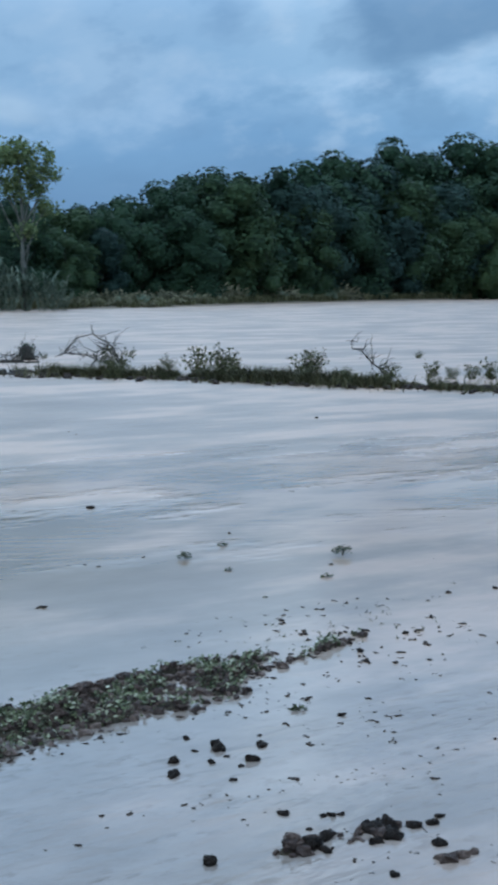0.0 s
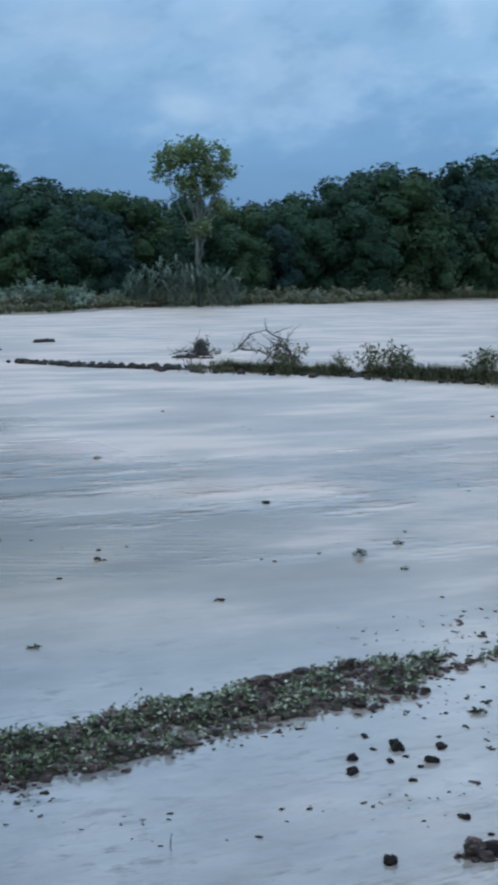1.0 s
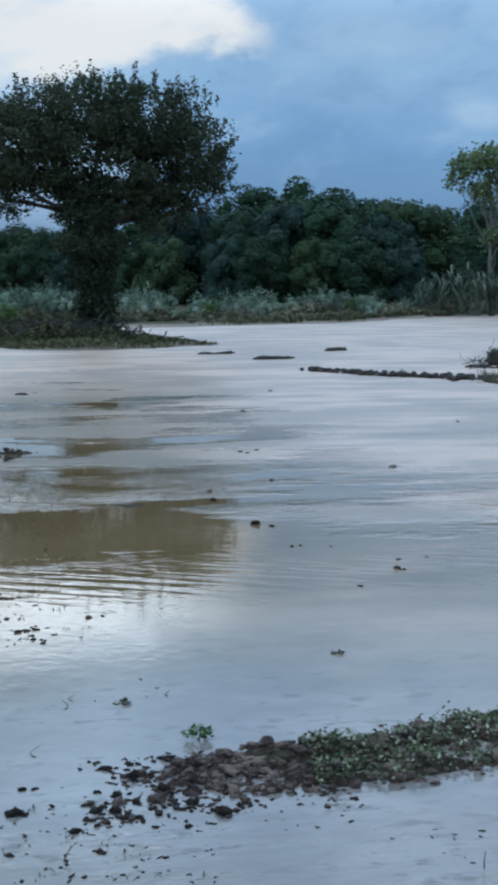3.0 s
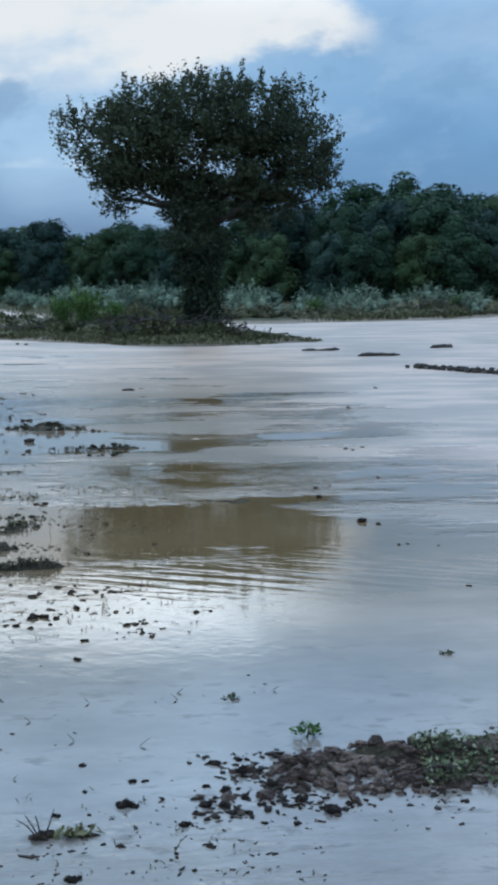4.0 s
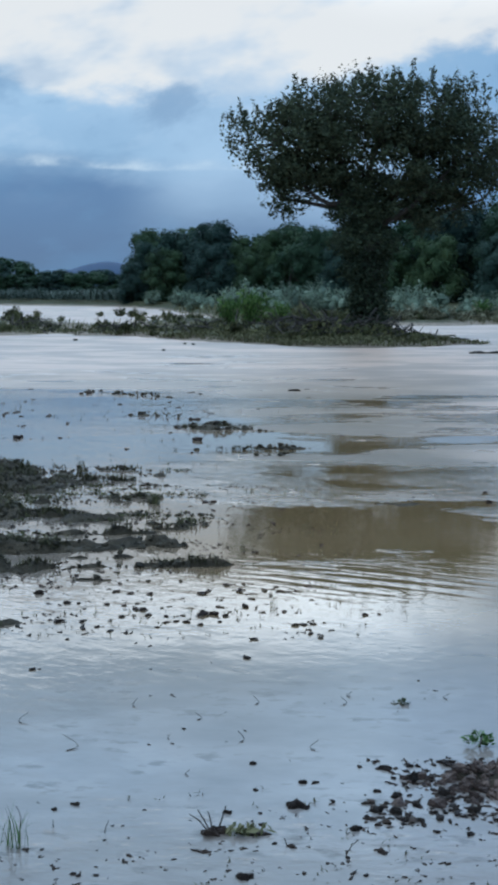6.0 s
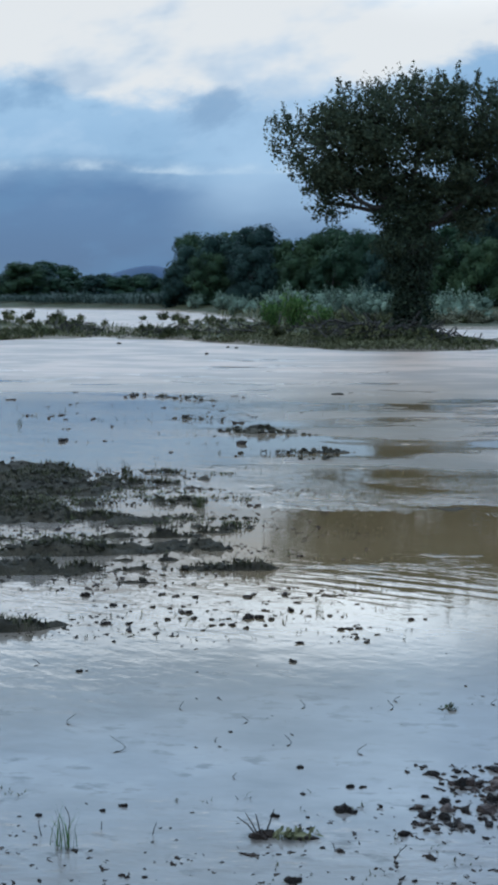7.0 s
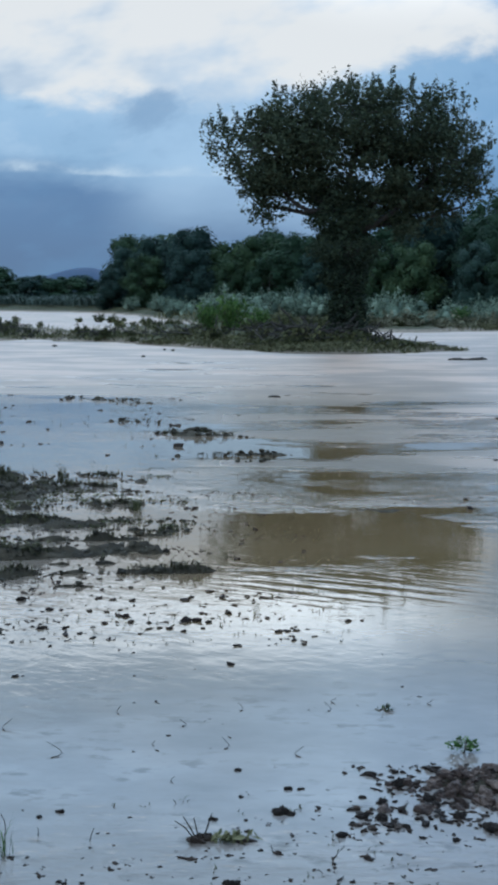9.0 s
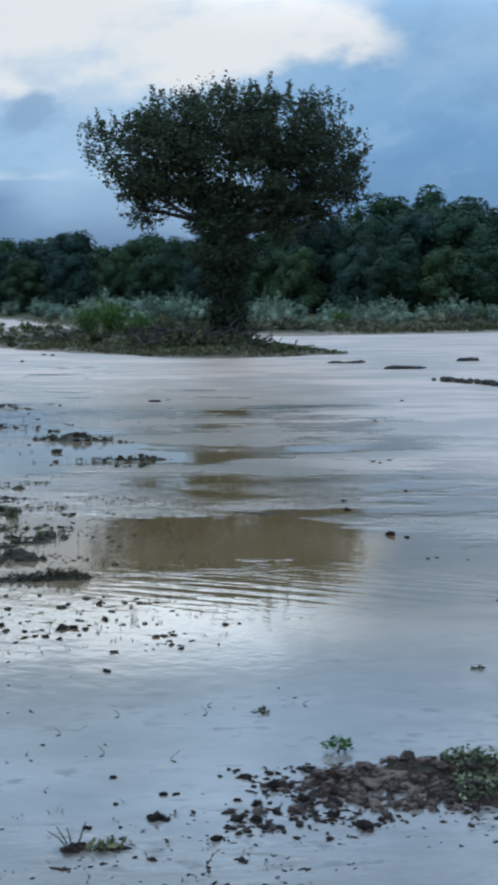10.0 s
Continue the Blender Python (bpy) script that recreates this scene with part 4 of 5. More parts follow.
class Stock:
    """A few kinds of one plant, set out as copies."""

    def __init__(self, kinds, seed):
        self.kinds, self.fresh, self.rng = kinds, list(range(len(kinds))), np.random.default_rng(seed)

    def plant(self, x, y, scale, z=None, k=None):
        k = int(self.rng.integers(0, len(self.kinds))) if k is None else k
        m = Matrix.LocRotScale((x, y, ground_at(x, y) - 0.02 if z is None else z), Euler((0, 0, self.rng.uniform(0, 6.28))), None)
        if k in self.fresh:
            self.fresh.remove(k)
            ob = self.kinds[k]
        else:
            ob = copy_thing(self.kinds[k], m)
        s = scale * self.rng.uniform(0.85, 1.15)
        ob.matrix_basis = m @ Matrix.Diagonal((s * self.rng.uniform(0.9, 1.15), s * self.rng.uniform(0.9, 1.15), s, 1))
        return ob


def clear(x, y, margin=0.5):
    a, b = np.array([float(x)]), np.array([float(y)])
    return inside_by(SHORE, a, b)[0] > margin and inside_by(CHANNEL, a, b)[0] < -margin


def bank_plants():
    rng = np.random.default_rng(51)
    willow = Stock([bush(60 + i, "willow_bush", M_WILLOW, "silvery grey-green willow bush on the river bank", "bush", "willow bushes on the bank", 1.9, 2.3, 780, 0.24, 0.34, 0.35, 16, 11)
                    for i in range(4)], 1)
    brush = Stock([bush(70 + i, "shrub", M_BRUSH, "scrubby olive-brown shrub among flood debris", "bush", "shrubs on the spit", 0.8, 1.3, 400, 0.17, 0.45, 0.8, 11, 4) for i in range(3)], 2)
    fresh = Stock([bush(80, "sapling", M_FRESH, "bright green sapling on the spit", "sapling", "saplings", 2.0, 1.7, 900, 0.17, 0.5, 0.8, 12)], 3)
    # willows in a broken band between the water and the wood
    az = -7.2
    while az < 17.0:
        shore = float(np.interp(az, [-8, -6.5, -5, -3.2, 3, 9, 14, 17], [112, 100, 86, 70, 61, 62, 66, 72]))
        for back in (2.5, 6.5, 11.5):
            x, y = polar(az + rng.uniform(-0.4, 0.4), shore + back + rng.uniform(-1.2, 1.2))
            if clear(x, y, 1.2) and rng.uniform() < 0.9:
                willow.plant(x, y, rng.uniform(0.6, 0.92) * (0.72 if back < 3 else 1.0))
        az += rng.uniform(1.0, 1.5)
    # lower scrub at the foot of the far bank
    az = -2.0
    while az < 44:
        shore = float(np.interp(az, [-3, 3.6, 9.3, 13.9, 17.7, 20, 26, 34.4, 41.4, 46], [60, 58.5, 61.6, 67, 81, 86, 94, 131, 163, 200]))
        x, y = polar(az, shore + rng.uniform(0.8, 4.5) + 0.6)
        if clear(x, y, 0.3):
            (willow if rng.uniform() < 0.45 and az > 23 else brush).plant(x, y, rng.uniform(0.5, 0.9) * (0.5 if az > 23 else 0.85) * shore / 80)
        az += rng.uniform(0.35, 0.7)
    # flattened pale tussocks up the far bank
    straw = Stock([bush(76 + i, "tussock", M_STRAW, "pale flood-flattened tussock on the far bank", "grass tussock", "tussocks of the far bank", 0.75, 1.9, 300, 0.33, 0.24, 0.35, 14, 5) for i in range(3)], 9)
    az = 2.5
    while az < 46:
        shore = float(np.interp(az, [2, 3.6, 9.3, 13.9, 17.7, 20, 26, 34.4, 41.4, 46], [59, 58.5, 61.6, 67, 81, 86, 94, 131, 163, 200]))
        for back in (1.2, 4.0):
            x, y = polar(az + rng.uniform(-0.2, 0.2), shore + (back + rng.uniform(-0.6, 0.9)) * shore / 90)
            if clear(x, y, 0.2):
                straw.plant(x, y, rng.uniform(0.65, 1.3) * (0.7 if back < 2 else 1.15) * (shore / 90) ** 0.7)
        az += rng.uniform(0.5, 0.95)
    # scrub over the spit and the flooded plain on the left
    for _ in range(260):
        x, y = rng.uniform(-34, 3.0), 0
        y = (rng.uniform(36, 66) if rng.uniform() < 0.55 else rng.uniform(37, 46)) if x > -12 else rng.uniform(43.5, 90)
        if clear(x, y, 0.8) and math.hypot(x - 1.8, y - 40) > 1.5 and ground_at(x, y) > 0.03:
            brush.plant(x, y, rng.uniform(0.45, 0.9) * (0.6 if y < 46 else 0.85))
    for _ in range(60):
        x, y = rng.uniform(-19, -4.5), rng.uniform(41.5, 49)
        if clear(x, y, -0.2):
            brush.plant(x, y, rng.uniform(0.22, 0.55))
    # hummocks of scrub standing in the flooded hollows
    for _ in range(34):
        x, y = rng.uniform(-32, -5), rng.uniform(57, 80)
        brush.plant(x, y, rng.uniform(0.4, 0.8), 0.0)
    for x, y, s in [(-2.2, 50, 0.9), (-3.2, 51.5, 0.75), (-1.2, 52, 0.7), (17.4, 69.5, 0.6), (8.6, 63, 0.55)]:
        fresh.plant(x, y, s)
    # reeds far off by the channel
    n = 17000
    g = np.radians(rng.uniform(-20, -7.0, n))
    d = rng.uniform(124, 174, n)
    r = np.stack([d * np.sin(g), d * np.cos(g), np.full(n, 0.2)], 1)
    r = r[inside_by(CHANNEL, r[:, 0], r[:, 1]) < -1]
    r[:, 2] = height(r[:, 0], r[:, 1])
    v, f = blades(rng, r, 0.95 * np.clip(1 + 1.3 * fbm(r[:, 0] * 0.2, r[:, 1] * 0.2, 3), 0.5, 1.6), 0.11, 1.6)
    tagged(new("reed_bed", mesh_of("reed_bed", v, f, M_FAR_REED)), "dull grey-green reed bed along the far channel", "reeds", kind="stuff")


bank_plants()


def bank_grass():
    """Rough grass, thickest along the waterlines."""
    rng = np.random.default_rng(61)
    n = 46000
    g = np.radians(rng.uniform(-20, 46, n))
    shore = np.interp(np.degrees(g), [-20, -16, -4, -1, 3, 6, 9.3, 13.9, 17.7, 20, 26, 34.4, 41.4, 46], [46, 45, 40, 36, 35.5, 38, 61, 66, 80.5, 85, 93, 130, 162, 200])
    d = shore + rng.exponential(5.0, n) * shore / 60 + 0.15
    x, y = d * np.sin(g), d * np.cos(g)
    ok = (inside_by(SHORE, x, y) > 0.1) & (inside_by(CHANNEL, x, y) < -0.3)
    x, y = x[ok], y[ok]
    z = height(x, y)
    ok = (z > 0.01) & (fbm(x * 0.6, y * 0.6, 3) > -0.25)
    r = np.stack([x, y, z - 0.02], 1)[ok]
    x, y = rng.uniform(-42, 3, 16000), rng.uniform(42, 96, 16000)
    ok = (inside_by(SHORE, x, y) > 0.2) & (inside_by(CHANNEL, x, y) < -0.3)
    z = height(x, y)
    r = np.concatenate([r, np.stack([x, y, z - 0.02], 1)[ok & (z > 0.03)]])
    x, y = rng.uniform(-6, 6.5, 15000), rng.uniform(35.2, 43, 15000)
    z = height(x, y)
    r = np.concatenate([r, np.stack([x, y, z - 0.02], 1)[(inside_by(SHORE, x, y) > 0.0) & (z > 0.01)]])
    far = np.hypot(r[:, 0], r[:, 1])
    v, f = blades(rng, r, np.interp(far, [34, 45, 60, 90, 150], [0.11, 0.16, 0.30, 0.55, 0.85]), np.interp(far, [34, 60, 90, 150], [0.03, 0.04, 0.07, 0.11])[:, None], 1.0)
    tagged(new("bank_grass", mesh_of("bank_grass", v, f, M_GRASS)), "rough olive and straw-coloured grass along the banks", "grass", kind="stuff")


bank_grass()


def giant_reed(seed):
    rng = np.random.default_rng(seed)
    thing = tagged(new("giant_reed"), "clump of tall grey-green giant reed below the poplar", "reeds", "giant reeds")
    lv = []
    for _ in range(14):
        g, q = rng.uniform(0, 6.28), rng.uniform(0.1, 0.9)
        tip = np.array([q * math.cos(g) * 2.3, q * math.sin(g) * 2.3, rng.uniform(1.9, 3.0) - 0.9 * q])
        p = wander(rng, (0.4 * q * math.cos(g), 0.4 * q * math.sin(g), -0.1), tip, 6, 0.02)
        piece("stem", mesh_of("stem", *tube(p, np.linspace(0.02, 0.008, 6), 4), M_REED), thing)
        for t in rng.uniform(0.3, 1, 8):
            base = np.array([np.interp(t, np.linspace(0, 1, 6), p[:, i]) for i in range(3)])
            a = rng.uniform(0, 6.28)
            out = np.array([math.cos(a), math.sin(a), 0])
            s = np.array([-math.sin(a), math.cos(a), 0]) * 0.05
            m, e = base + out * 0.30 + [-0.1, 0, 0.46], base + out * 0.95 + [0, 0, rng.uniform(0.35, 0.75)]
            lv.append(([base - s * 0.5, base + s * 0.5, m + s, m - s, e], [(0, 1, 2, 3), (3, 2, 4)]))
    piece("leaves", mesh_of("leaves", *joined(lv), M_REED), thing)
    return thing


reeds = Stock([giant_reed(91), giant_reed(92)], 5)
for az, d, s in [(17.3, 83, 0.75), (17.9, 82.5, 0.95), (18.5, 83.5, 1.1), (19.1, 82.6, 1.05), (19.7, 82.2, 0.95), (20.4, 83, 0.9), (21.0, 82.5, 1.0), (21.6, 83.2, 0.85), (22.0, 84, 0.6)]:
    reeds.plant(*polar(az, d), s)

# ---- driftwood and sedge along the sunken field edge ----
EDGE = [(5.45, 25.2), (6.4, 23.6), (8.0, 22.0), (9.9, 20.0), (11.1, 18.2), (12.2, 16.6), (13.2, 15.0), (15.2, 13.0)]


def along(s):
    """A point on the old field edge, s from 0 to 1."""
    p = np.array(EDGE)
    k = np.r_[0, np.cumsum(np.hypot(*np.diff(p, axis=0).T))]
    return np.array([np.interp(s * k[-1], k, p[:, i]) for i in (0, 1)])


def drift_line():
    rng = np.random.default_rng(71)
    # a straggling row of sods and sunken wood, wet at the waterline
    vs = []
    for i in range(280):
        s = rng.uniform(0.1, 1)
        x, y = along(s) + rng.normal(0, 0.10 + 0.30 * (s > 0.25), 2)
        v, f = lump(rng, rng.uniform(0.06, 0.19), 7, 4, 0.6)
        vs.append(([(a + x, b + y, c + 0.015) for a, b, c in v], f))
    tagged(new("sod_row", mesh_of("sod_row", *joined(vs), M_CLOD)), "row of drowned sods along the old field edge", "sods", kind="stuff")
    # the low knobbly end, a half-sunk log
    log = tagged(new("log"), "half-sunk knobbly log at the end of the drift line", "log")
    p = np.array([(*along(s), -0.055 + 0.02 * math.sin(60 * s)) for s in np.linspace(0.0, 0.27, 24)])
    stem = piece("stem", mesh_of("stem", *tube(p, 0.075 + 0.03 * rng.uniform(-1, 1, 24), 8), M_DRIFT, True), log)
    for q in np.repeat(p, 4, 0):
        v, f = lump(rng, rng.uniform(0.06, 0.15), 7, 4, 1.0)
        dx, dy = rng.normal(0, 0.06, 2)
        piece("knot", mesh_of("knot", [(a * 0.8 + q[0] + dx, b + q[1] + dy, c + 0.04) for a, b, c in v], f, M_DRIFT), stem)
    # sedge and grass standing on the sods
    n = 15000
    s = rng.uniform(0.27, 1, n)
    xy = np.array([along(q) for q in s]) + rng.normal(0, 1, (n, 2)) * (0.12 + 0.35 * rng.uniform(0, 1, n) ** 3)[:, None]
    keep = fbm(xy[:, 0] * 2.2, xy[:, 1] * 2.2, 3) > -0.12 - 0.25 * (s > 0.45)
    r = np.concatenate([xy, np.zeros((n, 1))], 1)[keep]
    tall = 0.17 * np.clip(0.75 + 2.2 * fbm(r[:, 0] * 1.6 + 40, r[:, 1] * 1.6, 3), 0.25, 1.6)
    v, f = blades(rng, r, tall, 0.015, 0.9)
    tagged(new("sedge", mesh_of("sedge", v, f, M_SEDGE)), "drowned brown and olive sedge on the drift line", "grass", kind="stuff")


drift_line()


def dead_branch(x, y, seed, span, rise, label, turn=0.0, arched=True):
    """A bare branch washed up in an arch, with side twigs."""
    rng = np.random.default_rng(seed)
    thing = tagged(new("branch"), label, "branch")
    thing.matrix_basis = pose(x, y, 0.0, 0, 0, turn)
    t = np.linspace(0, 1, 12)
    lift = rise * np.sin(math.pi * t * 0.92) ** 0.8 if arched else rise * t
    p = np.stack([-span * t, 0.1 * np.sin(5 * t), lift + 0.03], 1) + rng.normal(0, 0.02, (12, 3))
    stem = piece("stem", mesh_of("stem", *tube(p, np.linspace(0.018, 0.005, 12), 6), M_DRIFT, True), thing)
    for _ in range(26):
        i = int(rng.integers(0, 11))
        e = p[i] + rng.normal(0, 0.17, 3) + [0.05, 0, 0.1]
        piece("twig", mesh_of("twig", *tube(wander(rng, p[i], e, 5, 0.015), np.linspace(0.008, 0.0025, 5), 4), M_DRIFT), stem)
    return thing


def drift_things():
    dead_branch(*(10.48, 22.8), 101, 1.15, 0.62, "arched bare branch washed up on the drift line", -28)
    dead_branch(*(13.27, 17.72), 102, 0.8, 0.66, "bare leaning branch caught on the drift line", -25, False)
    for i, (x, y, span, rise, turn) in enumerate([(9.9, 25.9, 0.9, 0.08, -20), (10.9, 25.2, 0.8, 0.14, -30), (9.4, 25.0, 0.7, 0.06, 10)]):
        dead_branch(x, y, 104 + i, span, rise, "low dead branch awash beside the drift line", turn)
    dead_branch(9.98, 23.1, 103, 0.5, 0.4, "tangled bare brushwood on the drift line", 150)
    weeds = Stock([bush(110 + i, "weed_bush", M_BRUSH, "leafy dark weed standing on the drift line", "weed", "weeds of the drift line", 0.6, 0.8, 300, 0.075, 0.5, 0.5, 10) for i in range(3)], 7)
    for x, y, s in [(11.17, 20.9, 0.89), (11.97, 21.36, 1.07), (11.72, 20.59, 0.71), (12.91, 19.91, 0.79), (13.23, 20.08, 0.9), (13.41, 17.95, 0.67), (14.23, 17.79, 0.58),
        (14.18, 17.19, 0.5), (14.48, 17.02, 0.5), (14.78, 16.85, 0.67), (17.61, 22.54, 0.3), (10.7, 24.13, 0.67), (10.57, 23.14, 0.76), (11.07, 21.88, 0.48),
        (11.79, 19.68, 0.41), (12.88, 18.57, 0.37), (10.33, 26.62, 0.3), (7.06, 24.02, 0.19)]:
        weeds.plant(x, y, s, -0.01)
    spot = np.random.default_rng(119)
    for _ in range(22):
        x, y = along(spot.uniform(0.3, 1.0)) + spot.normal(0, 0.35, 2)
        weeds.plant(x, y, spot.uniform(0.25, 0.6), -0.01)
    stump = tagged(new("stump"), "short dark leaning stump in the flood", "stump")
    rng = np.random.default_rng(120)
    sx, sy = 9.86, 26.3
    piece("stem", mesh_of("stem", *tube([(sx, sy, -0.1), (sx - 0.03, sy, 0.12), (sx - 0.10, sy, 0.30)], (0.17, 0.15, 0.11), 9), M_DRIFT), stump)
    v, f = leaves(rng, np.array([sx - 0.03, sy, 0.15]) + rng.normal(0, 0.10, (260, 3)), 0.07, 0.6)
    piece("leaves", mesh_of("leaves", v, f, M_IVY), stump)
    # flat drift: planks of reed and wood afloat near the spit
    for x, y, ln, tn in [(5.6, 29.8, 1.05, 8), (9.3, 25.4, 0.9, -30), (4.6, 32.6, 1.0, 5), (8.0, 33.5, 0.6, -10)]:
        drift = tagged(new("drift_log"), "dark waterlogged drift log lying in the flood", "log", "drift logs")
        drift.matrix_basis = pose(x, y, 0.0, 0, 0, tn)
        q = wander(rng, (-ln / 2, 0, 0.02), (ln / 2, 0, 0.03), 8, 0.012)
        stem = piece("stem", mesh_of("stem", *tube(q, (0.02, 0.04, 0.055, 0.04, 0.05, 0.045, 0.035, 0.015), 8), M_DRIFT, True), drift)
        for i in (1, 3, 4, 6):
            v, f = lump(rng, rng.uniform(0.06, 0.11), 7, 4, 0.7)
            piece("knot", mesh_of("knot", [(a + q[i][0], b + q[i][1], c + q[i][2] + 0.02) for a, b, c in v], f, M_DRIFT), stem)


drift_things()


def debris_heap(x, y, seed, w, h, n, label):
    """A tangle of washed-up sticks and stalks."""
    rng = np.random.default_rng(seed)
    thing = tagged(new("debris_heap"), label, "debris", "heaps of flood debris")
    z0 = max(0.0, ground_at(x, y))
    thing.location = (x, y, z0)
    sticks = []
    for _ in range(n):
        c = np.array([rng.normal(0, w * 0.3), rng.normal(0, w * 0.18), 0])
        c[2] = h * max(0.05, 1 - (c[0] / (w * 0.6)) ** 2) * rng.uniform(0.05, 0.9)
        d = rng.normal(0, 1, 3) * [1, 0.7, 0.5]
        d = d / np.linalg.norm(d) * rng.uniform(0.2, 0.7)
        sticks.append(tube(wander(rng, c - d, c + d, 5, 0.025), np.linspace(0.022, 0.008, 5) * rng.uniform(0.6, 1.6), 4))
    tagged(piece("tangle", mesh_of("tangle", *joined(sticks), M_DRIFT), thing), kind="stuff")
    c = np.stack([rng.normal(0, w * 0.3, n * 16), rng.normal(0, w * 0.2, n * 16), h * rng.uniform(0, 0.75, n * 16)], 1)
    c[:, 2] *= np.exp(-(c[:, 0] / (w * 0.45)) ** 2)
    v, f = leaves(rng, c, 0.14, 0.4)
    piece("leaves", mesh_of("leaves", v, f, M_BRUSH), thing)


for x, y, w, h, n in [(0.5, 38.9, 2.2, 0.7, 80), (1.9, 39.0, 2.0, 0.5, 60), (-0.8, 40.2, 1.8, 0.5, 40), (-3.2, 42.4, 2.0, 0.4, 34), (3.2, 38.2, 1.6, 0.25, 24),
                      (-6.5, 46.0, 2.6, 0.5, 50), (-10.5, 48.5, 2.6, 0.5, 50), (15.4, 66.2, 3.0, 0.8, 60)]:
    debris_heap(x, y, int(1000 + 7 * x + y), w, h, n, "dark tangle of flood-borne sticks and stalks on the bank")

# ---- the near field: clods, seedlings, stalks ----


def clod_kinds():
    kinds = []
    for i in range(9):
        rng = np.random.default_rng(200 + i)
        lists = [lump(rng, 1.0, 10, 6, 0.62, 0.2)]
        for _ in range(int(rng.integers(2, 5))):
            g = rng.uniform(0, 6.28)
            v, f = lump(rng, rng.uniform(0.3, 0.55), 8, 5, 0.7, 0.22)
            lists.append(([(a + 0.42 * math.cos(g), b + 0.42 * math.sin(g), c + rng.uniform(-0.1, 0.15)) for a, b, c in v], f))
        kinds.append(mesh_of("mud_clod", *joined(lists), M_CLOD, True))
    return kinds


CLODS = clod_kinds()
clod_rng = np.random.default_rng(300)


def clod(x, y, size, label="dark wet clod of soil standing out of the shallow water"):
    ob = tagged(new("mud_clod", CLODS[int(clod_rng.integers(0, len(CLODS)))]), label, "clod", "clods of soil")
    z = max(-0.004, ground_at(x, y))
    s = size * clod_rng.uniform(0.9, 1.1) * 0.78
    ob.matrix_basis = Matrix.LocRotScale((x, y, z + s * 0.16), Euler((clod_rng.normal(0, 0.15), clod_rng.normal(0, 0.15), clod_rng.uniform(0, 6.28))),
                                         (s, s * clod_rng.uniform(0.8, 1.0), s * clod_rng.uniform(0.75, 1.1)))
    return ob


# clods by the end of the soil strip: x, y, breadth
for x, y, s in [(0.24, 4.35, 0.046), (0.26, 4.27, 0.025), (0.26, 4.12, 0.052), (0.3, 4.13, 0.024), (0.2, 4.16, 0.028), (0.16, 4.13, 0.018), (0.19, 4.01, 0.054),
        (0.16, 3.95, 0.038), (0.25, 4.0, 0.058), (0.27, 3.94, 0.031), (0.32, 3.94, 0.035), (0.32, 4.05, 0.039), (0.37, 4.0, 0.027), (0.4, 4.0, 0.027),
        (0.36, 3.86, 0.026), (0.46, 3.85, 0.03), (0.33, 4.27, 0.07), (0.32, 4.38, 0.034), (0.35, 4.38, 0.029), (0.41, 4.18, 0.04), (0.43, 4.11, 0.036),
        (0.38, 4.18, 0.028), (0.12, 3.87, 0.045), (0.58, 3.93, 0.065), (0.64, 3.98, 0.039), (0.24, 4.36, 0.042), (0.41, 4.15, 0.052), (0.49, 4.02, 0.047)]:
    clod(x, y, s)
# clods in the open shallows
for x, y, s in [(-0.27, 3.97, 0.035), (-0.38, 3.91, 0.017), (-0.06, 4.03, 0.058), (-0.03, 4.02, 0.039), (-0.21, 4.38, 0.029), (-0.19, 4.15, 0.028), (-0.04, 4.22, 0.037),
        (0.0, 4.22, 0.028), (0.09, 4.22, 0.014), (-0.12, 3.76, 0.022), (-0.17, 3.97, 0.023), (-0.16, 3.89, 0.026), (-0.2, 3.54, 0.045), (-0.18, 3.55, 0.028),
        (-0.75, 4.01, 0.03), (-0.87, 4.02, 0.018), (-0.81, 3.97, 0.027), (-1.0, 3.92, 0.027), (-1.03, 3.77, 0.019), (-0.61, 3.86, 0.017), (-0.58, 3.86, 0.017),
        (-0.53, 3.98, 0.017), (-0.62, 3.76, 0.017), (-0.55, 3.78, 0.017), (-0.79, 3.69, 0.017), (-0.63, 3.69, 0.016), (-1.19, 5.4, 0.036), (-1.16, 5.41, 0.021),
        (-1.13, 5.87, 0.028), (-0.69, 5.43, 0.018), (-0.72, 4.58, 0.013), (-0.48, 4.71, 0.022), (-0.29, 5.61, 0.042)]:
    clod(x, y, s)
# the row of clods before the silt bars
for x, y, s in [(-1.26, 6.54, 0.049), (-1.2, 6.54, 0.034), (-1.15, 6.43, 0.027), (-1.05, 6.52, 0.037), (-0.96, 6.5, 0.036), (-0.85, 6.42, 0.045), (-0.81, 6.32, 0.041),
        (-0.88, 6.31, 0.027), (-0.72, 6.3, 0.038), (-1.12, 6.18, 0.044), (-1.23, 6.17, 0.044), (-1.28, 6.2, 0.026), (-0.94, 6.28, 0.038), (-0.61, 6.2, 0.043),
        (-0.54, 6.34, 0.071), (-0.49, 6.35, 0.053), (-0.43, 6.32, 0.044), (-0.34, 6.51, 0.06), (-0.41, 6.4, 0.027), (-0.14, 6.42, 0.033), (-0.17, 6.36, 0.027),
        (-0.08, 6.4, 0.027), (-0.45, 6.21, 0.029), (-0.54, 6.15, 0.037), (-0.74, 6.1, 0.029), (0.26, 6.37, 0.041), (0.33, 6.39, 0.03), (-0.86, 6.75, 0.05),
        (-1.45, 6.74, 0.057), (-1.61, 6.89, 0.039)]:
    clod(x, y, s)
